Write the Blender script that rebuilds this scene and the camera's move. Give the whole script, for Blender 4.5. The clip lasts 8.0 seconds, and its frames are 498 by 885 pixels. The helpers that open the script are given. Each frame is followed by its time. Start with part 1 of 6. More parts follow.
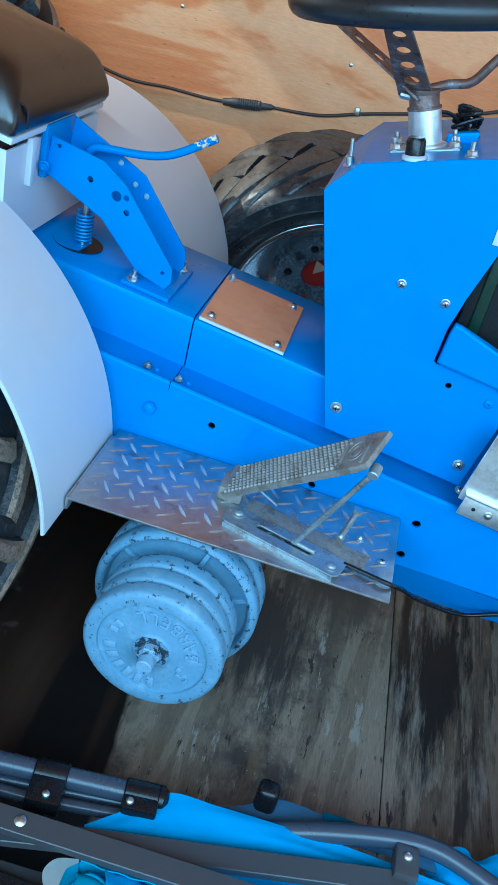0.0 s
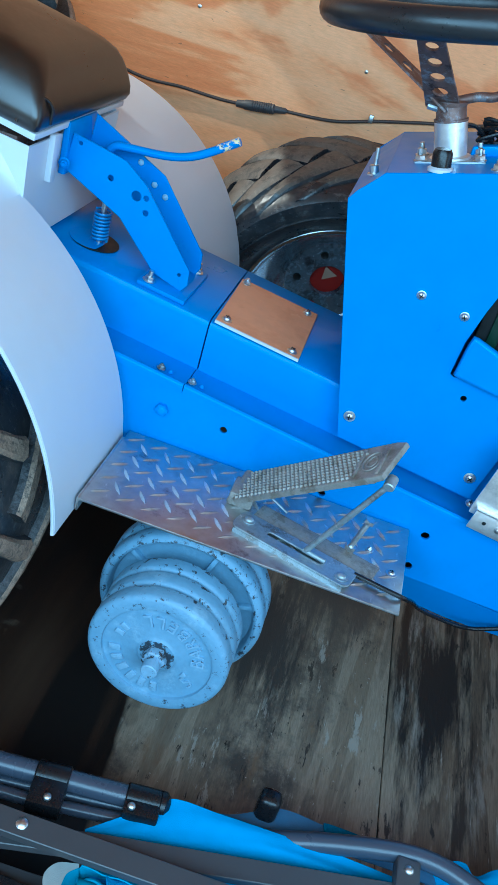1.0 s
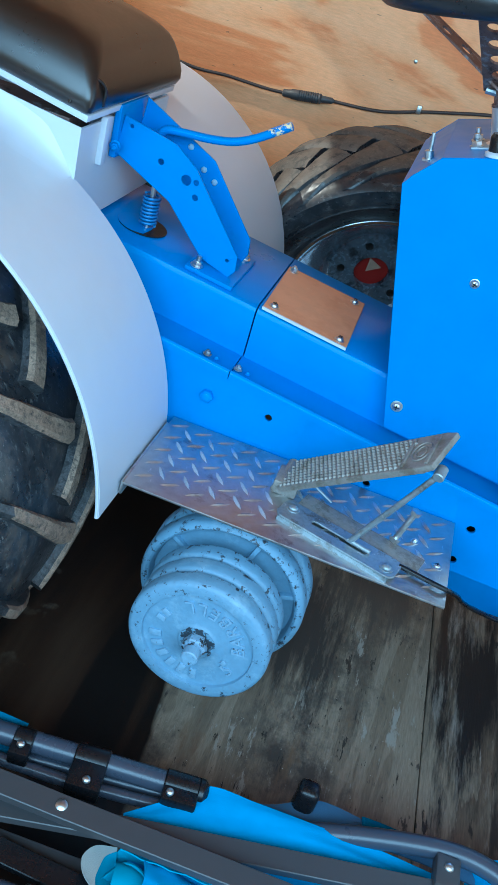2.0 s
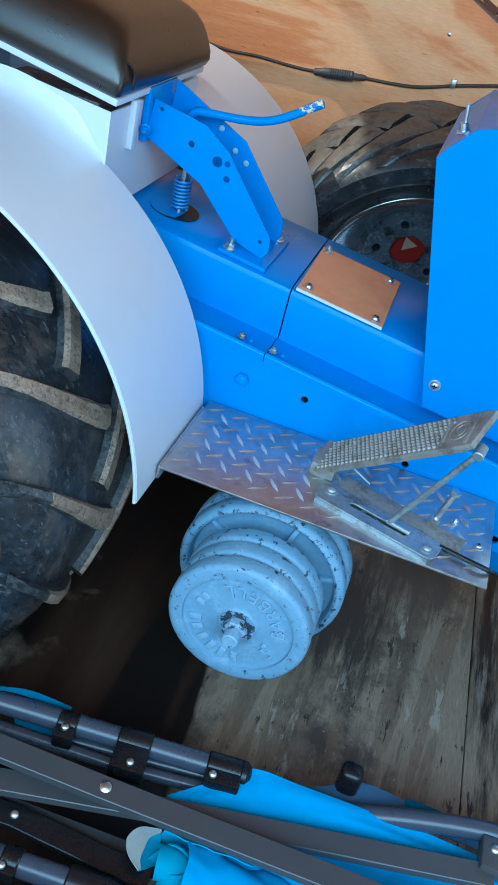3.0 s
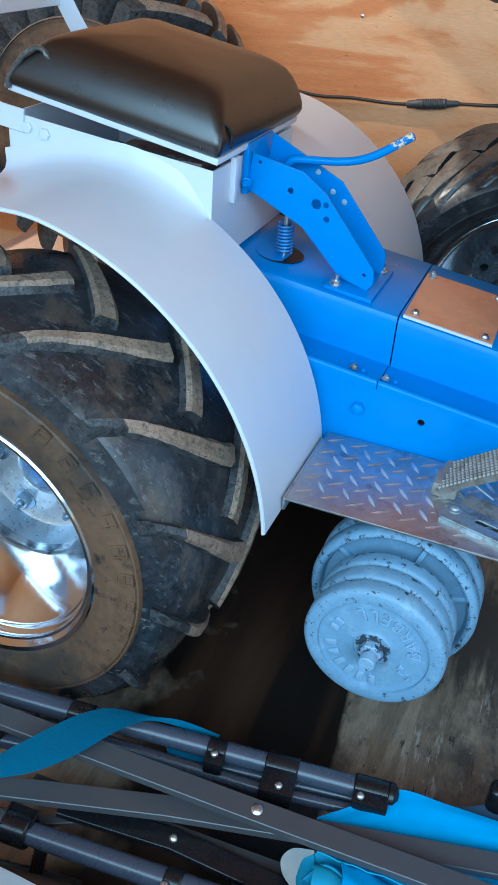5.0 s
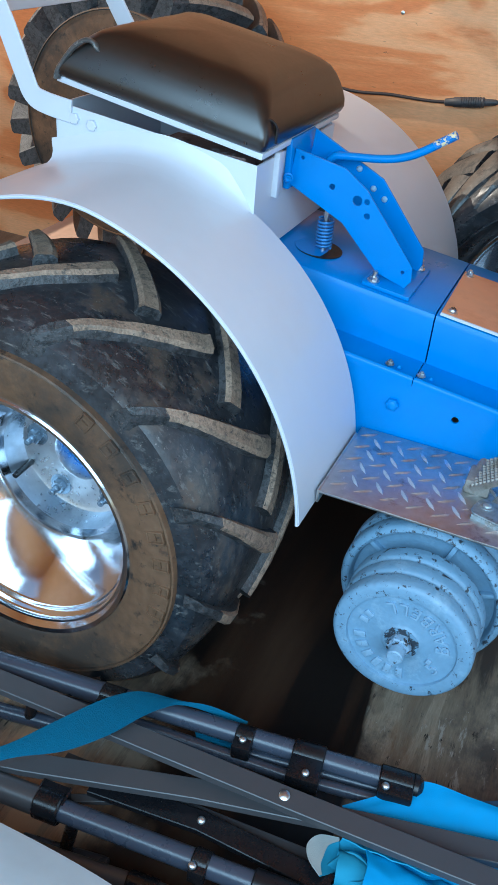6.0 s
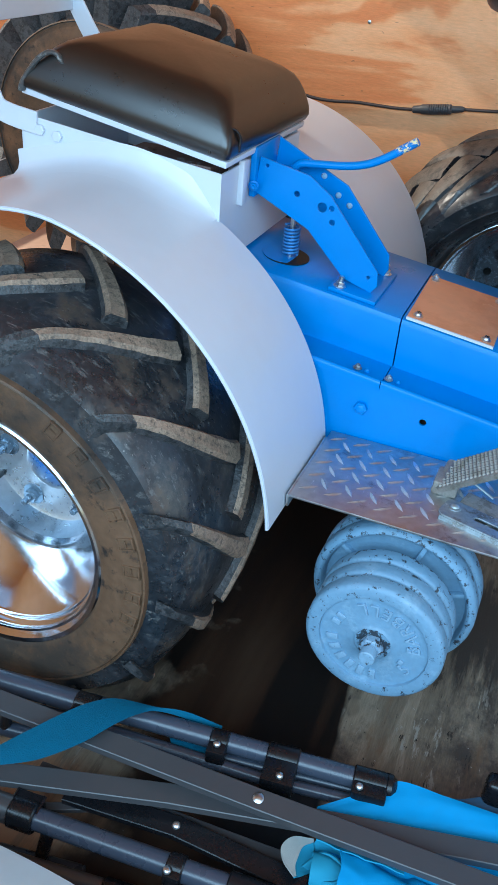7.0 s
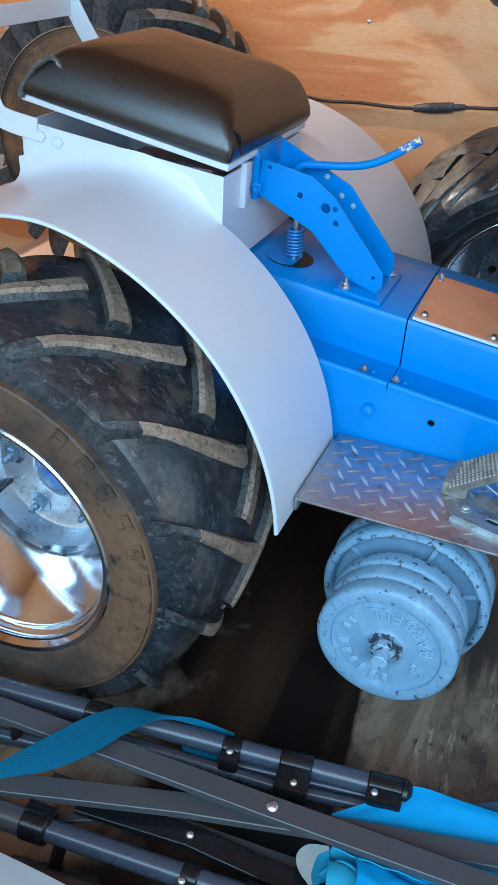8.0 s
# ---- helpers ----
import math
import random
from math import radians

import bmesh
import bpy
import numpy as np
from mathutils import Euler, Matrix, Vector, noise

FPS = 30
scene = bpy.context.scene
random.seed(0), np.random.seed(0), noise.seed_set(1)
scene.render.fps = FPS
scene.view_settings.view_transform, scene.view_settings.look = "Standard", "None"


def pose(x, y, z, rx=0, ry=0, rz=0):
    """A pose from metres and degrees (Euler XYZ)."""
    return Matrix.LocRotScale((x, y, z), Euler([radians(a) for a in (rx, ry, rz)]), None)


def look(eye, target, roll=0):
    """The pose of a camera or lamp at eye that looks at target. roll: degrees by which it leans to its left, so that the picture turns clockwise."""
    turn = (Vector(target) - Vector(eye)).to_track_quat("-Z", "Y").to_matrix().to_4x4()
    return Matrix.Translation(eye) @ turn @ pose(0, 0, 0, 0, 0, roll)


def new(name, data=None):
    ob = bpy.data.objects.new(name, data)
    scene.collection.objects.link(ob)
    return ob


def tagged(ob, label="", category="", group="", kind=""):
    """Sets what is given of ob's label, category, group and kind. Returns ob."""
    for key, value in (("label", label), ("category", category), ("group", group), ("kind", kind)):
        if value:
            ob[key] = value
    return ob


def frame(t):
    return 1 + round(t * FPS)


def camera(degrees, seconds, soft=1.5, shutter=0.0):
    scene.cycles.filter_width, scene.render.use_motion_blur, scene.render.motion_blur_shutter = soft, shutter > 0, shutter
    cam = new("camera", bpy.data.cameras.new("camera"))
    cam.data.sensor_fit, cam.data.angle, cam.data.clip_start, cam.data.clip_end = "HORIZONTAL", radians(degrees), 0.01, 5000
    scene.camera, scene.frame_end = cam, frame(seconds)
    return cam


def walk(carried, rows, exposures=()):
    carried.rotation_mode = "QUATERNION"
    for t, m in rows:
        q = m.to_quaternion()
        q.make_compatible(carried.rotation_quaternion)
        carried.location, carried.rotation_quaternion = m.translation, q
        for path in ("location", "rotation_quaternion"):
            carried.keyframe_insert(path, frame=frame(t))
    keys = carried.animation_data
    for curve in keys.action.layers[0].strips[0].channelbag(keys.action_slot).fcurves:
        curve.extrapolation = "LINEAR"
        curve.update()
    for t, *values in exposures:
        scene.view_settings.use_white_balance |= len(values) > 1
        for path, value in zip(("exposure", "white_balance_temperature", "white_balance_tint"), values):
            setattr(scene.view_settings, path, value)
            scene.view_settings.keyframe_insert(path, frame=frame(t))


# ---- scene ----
cam = camera(32.01, 8.0)
PATH = [
    (0, (0.2065, 0.0184, 1.1181), (0.0502, 1.7177, 0.0750), 14.76),
    (0.5, (0.1879, 0.0197, 1.1146), (0.0713, 1.7309, 0.0859), 16.46),
    (1, (0.1722, 0.0202, 1.1129), (0.0396, 1.7258, 0.0769), 17.18),
    (1.5, (0.1570, 0.0173, 1.1018), (-0.0098, 1.7101, 0.0498), 17.57),
    (1.7, (0.1570, 0.0176, 1.0973), (-0.0212, 1.7064, 0.0408), 17.54),
    (2.8, (0.1598, 0.0225, 1.0870), (-0.0945, 1.6786, -0.0050), 15.51),
    (3, (0.1613, 0.0228, 1.0868), (-0.1080, 1.6656, -0.0217), 14.76),
    (3.5, (0.1741, 0.0167, 1.1020), (-0.1639, 1.6498, -0.0021), 11.71),
    (4, (0.1852, 0.0077, 1.1106), (-0.2013, 1.6462, 0.0308), 9.98),
    (4.5, (0.1923, -0.0060, 1.1124), (-0.2895, 1.6080, 0.0340), 6.57),
    (5, (0.1833, -0.0163, 1.1046), (-0.3859, 1.5712, 0.0295), 4.38),
    (5.2, (0.1786, -0.0211, 1.1050), (-0.3984, 1.5612, 0.0264), 4.59),
    (6.3, (0.1656, -0.0423, 1.1106), (-0.4428, 1.5191, 0.0188), 5.34),
    (6.5, (0.1754, -0.0413, 1.1096), (-0.4256, 1.5258, 0.0219), 5.18),
    (7, (0.1896, -0.0411, 1.1128), (-0.3868, 1.5462, 0.0411), 4.86),
    (7.5, (0.1959, -0.0347, 1.1114), (-0.3703, 1.5598, 0.0451), 4.17),
    (8, (0.1849, -0.0326, 1.1095), (-0.4062, 1.5519, 0.0419), 3.54),
]
walk(cam, [(t, look(eye, target, roll)) for t, eye, target, roll in PATH], exposures=[(0.0, -0.03, 5400.0, -4.0), (1.5, -0.03, 5600.0, -3.0), (3.5, 0.0, 5950.0, 2.0), (5.0, 0.0, 6200.0, 5.0), (6.5, 0.0, 6420.0, 8.0), (8.0, 0.0, 6420.0, 8.0)])

# ---- world and light ----
world = bpy.data.worlds.new("world")
scene.world = world
world.use_nodes = True
wn = world.node_tree.nodes
sky = wn.new("ShaderNodeTexSky")
sky.sky_type, sky.sun_disc = "NISHITA", False
sky.sun_elevation, sky.sun_rotation = radians(35), radians(-98)
world.node_tree.links.new(sky.outputs[0], wn["Background"].inputs[0])
wn["Background"].inputs[1].default_value = 0.15
sun = new("sun", bpy.data.lights.new("sun", "SUN"))
sun.data.energy, sun.data.angle, sun.data.color = 3.5, radians(0.5), (1.0, 0.93, 0.82)
sun.matrix_world = look((-4.0, -0.6, 2.85), (0, 0, 0))
opening = new("opening_skylight", bpy.data.lights.new("opening_skylight", "AREA"))
opening.data.shape, opening.data.size, opening.data.size_y = "RECTANGLE", 3.7, 1.35
opening.data.energy, opening.data.color = 124.0, (0.455, 0.75, 1.0)
opening.matrix_world = look((0.50, -1.05, 1.68), (0.15, 1.2, 0.5))
# added fill from an assumed, unseen doorway; it brightens the far fender
doorway = new("assumed_doorway_fill", bpy.data.lights.new("assumed_doorway_fill", "AREA"))
doorway.data.shape, doorway.data.size, doorway.data.size_y = "RECTANGLE", 1.5, 1.7
doorway.data.energy, doorway.data.color = 12.0, (0.50, 0.77, 1.0)
doorway.matrix_world = look((2.44, 1.05, 1.0), (0.0, 1.05, 0.6))


# ---- materials ----
def material(name, colour, rough=0.5, metal=0.0, vary=0.12, scale=30.0, bump=0.0, bump_scale=200.0, spec=0.5, stretch=(1, 1, 1), coat=0.0, dirt=None, dirt_amount=0.0, dirt_scale=14.0, rough_vary=0.1, worn=False, scuff=()):
    """A node material: base colour varied at two scales, with dirt patches and fine relief."""
    m = bpy.data.materials.new(name)
    m.use_nodes = True
    n, l = m.node_tree.nodes, m.node_tree.links
    b = n["Principled BSDF"]
    tc = n.new("ShaderNodeTexCoord")
    mp = n.new("ShaderNodeMapping")
    mp.inputs["Scale"].default_value = stretch
    l.new(tc.outputs["Object"], mp.inputs[0])
    big, fine = n.new("ShaderNodeTexNoise"), n.new("ShaderNodeTexNoise")
    big.inputs["Scale"].default_value, fine.inputs["Scale"].default_value = scale * 0.3, scale * 4
    big.inputs["Detail"].default_value, fine.inputs["Detail"].default_value = 5, 6
    l.new(mp.outputs[0], big.inputs[0]), l.new(mp.outputs[0], fine.inputs[0])
    add = n.new("ShaderNodeMath")
    add.operation = "ADD"
    l.new(big.outputs[0], add.inputs[0]), l.new(fine.outputs[0], add.inputs[1])
    ramp = n.new("ShaderNodeMapRange")
    ramp.inputs[1].default_value, ramp.inputs[2].default_value = 0.6, 1.4
    ramp.inputs[3].default_value, ramp.inputs[4].default_value = 1 - vary, 1 + vary
    l.new(add.outputs[0], ramp.inputs[0])
    mul = n.new("ShaderNodeVectorMath")
    mul.operation = "SCALE"
    mul.inputs[0].default_value = colour
    l.new(ramp.outputs[0], mul.inputs["Scale"])
    out = mul.outputs[0]
    rr = n.new("ShaderNodeMapRange")
    rr.inputs[1].default_value, rr.inputs[2].default_value = 0.6, 1.4
    rr.inputs[3].default_value, rr.inputs[4].default_value = max(0.02, rough - rough_vary), min(1, rough + rough_vary)
    l.new(add.outputs[0], rr.inputs[0])
    l.new(rr.outputs[0], b.inputs["Roughness"])
    if dirt:
        dn = n.new("ShaderNodeTexNoise")
        dn.inputs["Scale"].default_value, dn.inputs["Detail"].default_value, dn.inputs["Roughness"].default_value = dirt_scale, 8, 0.7
        l.new(mp.outputs[0], dn.inputs[0])
        dr = n.new("ShaderNodeMapRange")
        dr.inputs[1].default_value, dr.inputs[2].default_value = 0.62 - dirt_amount * 0.3, 0.70 - dirt_amount * 0.2
        l.new(dn.outputs[0], dr.inputs[0])
        mix = n.new("ShaderNodeMix")
        mix.data_type = "RGBA"
        l.new(dr.outputs[0], mix.inputs[0])
        l.new(out, mix.inputs[6])
        mix.inputs[7].default_value = (*dirt, 1)
        out = mix.outputs[2]
    for s_col, s_scale, s_lo, s_hi, s_stretch in scuff:
        sp, sn, sr, sm = n.new("ShaderNodeMapping"), n.new("ShaderNodeTexNoise"), n.new("ShaderNodeMapRange"), n.new("ShaderNodeMix")
        sp.inputs["Scale"].default_value, sp.inputs["Rotation"].default_value = s_stretch, (0.5, 0.4, 0.6)
        sn.inputs["Scale"].default_value, sn.inputs["Detail"].default_value, sn.inputs["Roughness"].default_value = s_scale, 9, 0.72
        sr.inputs[1].default_value, sr.inputs[2].default_value = s_lo, s_hi
        l.new(tc.outputs["Object"], sp.inputs[0]), l.new(sp.outputs[0], sn.inputs[0]), l.new(sn.outputs[0], sr.inputs[0])
        sm.data_type = "RGBA"
        l.new(sr.outputs[0], sm.inputs[0]), l.new(out, sm.inputs[6])
        sm.inputs[7].default_value = (*s_col, 1)
        out = sm.outputs[2]
    if worn:
        # paint chipped away along the sharp edges
        geo, wnz, wsum, wr, wmix = n.new("ShaderNodeNewGeometry"), n.new("ShaderNodeTexNoise"), n.new("ShaderNodeMath"), n.new("ShaderNodeMapRange"), n.new("ShaderNodeMix")
        wnz.inputs["Scale"].default_value, wnz.inputs["Detail"].default_value, wnz.inputs["Roughness"].default_value = 75, 9, 0.78
        l.new(tc.outputs["Object"], wnz.inputs[0])
        wsum.operation = "MULTIPLY_ADD"
        wsum.inputs[1].default_value = 0.30
        l.new(wnz.outputs[0], wsum.inputs[0]), l.new(geo.outputs["Pointiness"], wsum.inputs[2])
        wr.inputs[1].default_value, wr.inputs[2].default_value = 0.707, 0.715
        l.new(wsum.outputs[0], wr.inputs[0])
        wmix.data_type = "RGBA"
        l.new(wr.outputs[0], wmix.inputs[0]), l.new(out, wmix.inputs[6])
        wmix.inputs[7].default_value = (0.030, 0.042, 0.058, 1)
        out = wmix.outputs[2]
    l.new(out, b.inputs["Base Color"])
    b.inputs["Metallic"].default_value = metal
    b.inputs["Specular IOR Level"].default_value = spec
    b.inputs["Coat Weight"].default_value = coat
    b.inputs["Coat Roughness"].default_value = 0.15
    if bump:
        bn = n.new("ShaderNodeTexNoise")
        bn.inputs["Scale"].default_value, bn.inputs["Detail"].default_value = bump_scale, 4
        l.new(mp.outputs[0], bn.inputs[0])
        bp = n.new("ShaderNodeBump")
        bp.inputs["Strength"].default_value, bp.inputs["Distance"].default_value = bump, 0.002
        l.new(bn.outputs[0], bp.inputs["Height"])
        l.new(bp.outputs[0], b.inputs["Normal"])
    return m


def plywood(name, stops, stretch, grain_stretch, rough=0.55, figure=1.6, stain=None, grain=0.25, oil=None, rag=3.0, spec=0.5, spills_and_shading=()):
    """Rotary-cut plywood: contour-like figure, fibres and small knots; stain adds worn and dark patches."""
    m = bpy.data.materials.new(name)
    m.use_nodes = True
    n, l = m.node_tree.nodes, m.node_tree.links
    b = n["Principled BSDF"]
    tc = n.new("ShaderNodeTexCoord")
    mp, gp = n.new("ShaderNodeMapping"), n.new("ShaderNodeMapping")
    mp.inputs["Scale"].default_value, gp.inputs["Scale"].default_value = stretch, grain_stretch
    l.new(tc.outputs["Object"], mp.inputs[0]), l.new(tc.outputs["Object"], gp.inputs[0])
    fig = n.new("ShaderNodeTexNoise")
    fig.inputs["Scale"].default_value, fig.inputs["Detail"].default_value, fig.inputs["Distortion"].default_value = figure, rag, 0.7
    l.new(mp.outputs[0], fig.inputs[0])
    ramp = n.new("ShaderNodeValToRGB")
    ramp.color_ramp.elements[0].position, ramp.color_ramp.elements[1].position = stops[0][0], stops[-1][0]
    ramp.color_ramp.elements[0].color, ramp.color_ramp.elements[1].color = (*stops[0][1], 1), (*stops[-1][1], 1)
    for at, col in stops[1:-1]:
        ramp.color_ramp.elements.new(at).color = (*col, 1)
    l.new(fig.outputs[0], ramp.inputs[0])
    fib = n.new("ShaderNodeTexNoise")
    fib.inputs["Scale"].default_value, fib.inputs["Detail"].default_value, fib.inputs["Roughness"].default_value = 40, 6, 0.65
    l.new(gp.outputs[0], fib.inputs[0])
    fr = n.new("ShaderNodeMapRange")
    fr.inputs[1].default_value, fr.inputs[2].default_value = 0.3, 0.7
    fr.inputs[3].default_value, fr.inputs[4].default_value = 1 - grain, 1 + grain * 0.7
    l.new(fib.outputs[0], fr.inputs[0])
    mul = n.new("ShaderNodeVectorMath")
    mul.operation = "SCALE"
    l.new(ramp.outputs[0], mul.inputs[0]), l.new(fr.outputs[0], mul.inputs["Scale"])
    out = mul.outputs[0]
    knots = n.new("ShaderNodeTexVoronoi")
    knots.inputs["Scale"].default_value = 9.0
    l.new(gp.outputs[0] if stain else mp.outputs[0], knots.inputs[0])
    kr = n.new("ShaderNodeMapRange")
    kr.inputs[1].default_value, kr.inputs[2].default_value, kr.inputs[3].default_value, kr.inputs[4].default_value = 0.02, 0.07, 0.75, 0.0
    l.new(knots.outputs[0], kr.inputs[0])
    km = n.new("ShaderNodeMix")
    km.data_type = "RGBA"
    l.new(kr.outputs[0], km.inputs[0]), l.new(out, km.inputs[6])
    km.inputs[7].default_value = (0.05, 0.025, 0.012, 1)
    out = km.outputs[2]
    b.inputs["Roughness"].default_value = rough
    b.inputs["Specular IOR Level"].default_value = spec
    if stain:
        for scale, lo, hi, col, st in stain:
            sp = n.new("ShaderNodeMapping")
            sp.inputs["Scale"].default_value = st
            l.new(tc.outputs["Object"], sp.inputs[0])
            sn = n.new("ShaderNodeTexNoise")
            sn.inputs["Scale"].default_value, sn.inputs["Detail"].default_value, sn.inputs["Roughness"].default_value = scale, 9, 0.72
            l.new(sp.outputs[0], sn.inputs[0])
            sr = n.new("ShaderNodeMapRange")
            sr.inputs[1].default_value, sr.inputs[2].default_value = lo, hi
            l.new(sn.outputs[0], sr.inputs[0])
            sm = n.new("ShaderNodeMix")
            sm.data_type = "RGBA"
            l.new(sr.outputs[0], sm.inputs[0]), l.new(out, sm.inputs[6])
            sm.inputs[7].default_value = (*col, 1)
            out = sm.outputs[2]
    for sx, sy, rx, ry, col in spills_and_shading:
        # uneven patch round its own centre: dried spill, painted shade and painted bounce
        pm, ln, wob, dist, mask, mix = n.new("ShaderNodeMapping"), n.new("ShaderNodeVectorMath"), n.new("ShaderNodeTexNoise"), n.new("ShaderNodeMath"), n.new("ShaderNodeMapRange"), n.new("ShaderNodeMix")
        pm.inputs["Location"].default_value, pm.inputs["Scale"].default_value = (-sx / rx, -sy / ry, 0), (1 / rx, 1 / ry, 0)
        wob.inputs["Scale"].default_value, wob.inputs["Detail"].default_value, wob.inputs["Roughness"].default_value = 6.0, 10, 0.74
        ln.operation, dist.operation, mix.data_type = "LENGTH", "MULTIPLY_ADD", "RGBA"
        l.new(tc.outputs["Object"], pm.inputs[0]), l.new(pm.outputs[0], ln.inputs[0]), l.new(mp.outputs[0], wob.inputs[0])
        dist.inputs[1].default_value = 5.6
        l.new(wob.outputs[0], dist.inputs[0]), l.new(ln.outputs["Value"], dist.inputs[2])
        mask.inputs[1].default_value, mask.inputs[2].default_value = 4.05, 3.15
        l.new(dist.outputs[0], mask.inputs[0]), l.new(mask.outputs[0], mix.inputs[0]), l.new(out, mix.inputs[6])
        mix.inputs[7].default_value = (*col, 1)
        out = mix.outputs[2]
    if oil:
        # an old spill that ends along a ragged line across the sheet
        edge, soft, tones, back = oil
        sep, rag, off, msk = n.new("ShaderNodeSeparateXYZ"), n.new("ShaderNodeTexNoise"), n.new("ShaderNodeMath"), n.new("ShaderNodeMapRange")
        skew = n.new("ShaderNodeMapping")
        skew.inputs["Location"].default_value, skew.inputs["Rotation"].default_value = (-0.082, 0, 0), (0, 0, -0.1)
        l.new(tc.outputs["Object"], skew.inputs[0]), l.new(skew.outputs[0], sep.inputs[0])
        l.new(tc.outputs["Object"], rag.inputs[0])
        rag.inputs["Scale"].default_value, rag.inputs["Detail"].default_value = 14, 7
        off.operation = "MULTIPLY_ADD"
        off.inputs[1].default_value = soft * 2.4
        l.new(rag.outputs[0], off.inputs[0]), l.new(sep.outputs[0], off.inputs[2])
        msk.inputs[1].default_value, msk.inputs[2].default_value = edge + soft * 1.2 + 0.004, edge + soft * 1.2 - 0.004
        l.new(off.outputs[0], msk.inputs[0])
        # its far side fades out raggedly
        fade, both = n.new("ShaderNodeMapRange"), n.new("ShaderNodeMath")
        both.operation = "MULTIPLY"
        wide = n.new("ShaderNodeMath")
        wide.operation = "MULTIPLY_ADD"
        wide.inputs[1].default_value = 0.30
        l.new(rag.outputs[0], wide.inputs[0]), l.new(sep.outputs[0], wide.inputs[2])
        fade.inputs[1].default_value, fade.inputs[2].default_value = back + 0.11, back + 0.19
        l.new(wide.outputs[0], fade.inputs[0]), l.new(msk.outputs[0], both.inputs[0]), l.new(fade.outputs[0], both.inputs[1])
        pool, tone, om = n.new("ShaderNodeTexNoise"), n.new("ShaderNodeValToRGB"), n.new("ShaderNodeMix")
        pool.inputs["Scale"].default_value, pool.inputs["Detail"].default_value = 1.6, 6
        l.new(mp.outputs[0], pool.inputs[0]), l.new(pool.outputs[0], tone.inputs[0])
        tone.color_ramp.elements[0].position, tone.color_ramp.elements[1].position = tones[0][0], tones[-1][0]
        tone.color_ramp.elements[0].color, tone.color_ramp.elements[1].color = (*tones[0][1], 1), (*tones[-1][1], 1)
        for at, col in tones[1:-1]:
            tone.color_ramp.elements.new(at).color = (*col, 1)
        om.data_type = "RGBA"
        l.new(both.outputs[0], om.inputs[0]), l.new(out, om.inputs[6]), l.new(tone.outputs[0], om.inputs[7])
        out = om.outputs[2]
    l.new(out, b.inputs["Base Color"])
    bp = n.new("ShaderNodeBump")
    bp.inputs["Strength"].default_value, bp.inputs["Distance"].default_value = 0.35, 0.002
    l.new(fib.outputs[0], bp.inputs["Height"]), l.new(bp.outputs[0], b.inputs["Normal"])
    return m


BLUE = material("blue_gloss_paint", (0.0, 0.205, 0.59), 0.33, vary=0.06, scale=6, spec=0.18, coat=0.10, bump=0.02, bump_scale=90)
WHITE = material("white_paint", (0.585, 0.62, 0.685), 0.38, vary=0.03, scale=8, coat=0.25, bump=0.02, bump_scale=60)
RUBBER = material("dusty_tyre_rubber", (0.017, 0.019, 0.023), 0.33, vary=0.4, scale=30, spec=0.6, bump=0.25, bump_scale=90, rough_vary=0.16,
                  scuff=[((0.040, 0.046, 0.056), 18, 0.48, 0.66, (1, 1, 1)), ((0.080, 0.058, 0.044), 9, 0.55, 0.68, (1, 1, 1)), ((0.10, 0.10, 0.10), 60, 0.56, 0.66, (0.5, 2.0, 1)), ((0.15, 0.14, 0.13), 46, 0.63, 0.67, (0.12, 4.0, 1)), ((0.20, 0.185, 0.17), 150, 0.635, 0.68, (1, 1, 1))])
LUG_SIDE = material("lug_flank_rubber", (0.050, 0.050, 0.053), 0.50, vary=0.5, scale=70, spec=0.5, bump=0.6, bump_scale=260, scuff=[((0.018, 0.019, 0.021), 90, 0.48, 0.58, (1, 1, 1)), ((0.15, 0.125, 0.10), 200, 0.60, 0.67, (1, 1, 1))])
LUG = material("scuffed_lug_rubber", (0.27, 0.185, 0.132), 0.72, vary=0.45, scale=80, bump=0.7, bump_scale=240, scuff=[((0.105, 0.078, 0.062), 120, 0.50, 0.62, (1, 1, 1)), ((0.34, 0.25, 0.19), 30, 0.58, 0.66, (1, 1, 1)), ((0.030, 0.028, 0.028), 60, 0.62, 0.67, (1, 1, 1))])
SIDEWALL = material("brown_dusty_sidewall", (0.140, 0.076, 0.044), 0.42, vary=0.3, scale=20, bump=0.25, bump_scale=140, spec=0.45,
                    scuff=[((0.055, 0.040, 0.032), 5, 0.45, 0.60, (1, 1, 1)), ((0.024, 0.021, 0.020), 34, 0.56, 0.66, (1, 1, 1)), ((0.17, 0.10, 0.06), 60, 0.60, 0.72, (1, 1, 1)), ((0.018, 0.015, 0.014), 70, 0.64, 0.68, (1, 1, 1))])
CHROME = material("chrome_plate", (0.62, 0.63, 0.66), 0.12, 1.0, vary=0.06, scale=30, rough_vary=0.05)
SILVER = material("bright_zinc_plate", (0.62, 0.68, 0.74), 0.30, 0.95, vary=0.12, scale=30, rough_vary=0.08, scuff=[((0.42, 0.47, 0.53), 12, 0.54, 0.68, (1, 1, 1))])
STEEL = material("galvanised_steel", (0.38, 0.44, 0.48), 0.52, 0.8, vary=0.25, scale=50, bump=0.08, scuff=[((0.22, 0.20, 0.18), 30, 0.54, 0.64, (1, 1, 1)), ((0.60, 0.63, 0.64), 60, 0.61, 0.67, (1, 1, 1))])
ZINC = material("zinc_bolt", (0.60, 0.62, 0.63), 0.36, 1.0, vary=0.15, scale=90)
# brighter copy of the tread steel: light caught by one lozenge set, painted in
TREAD_LIT = material("lit_bright_tread_steel", (0.76, 0.80, 0.84), 0.36, 1.0, vary=0.15, scale=60)
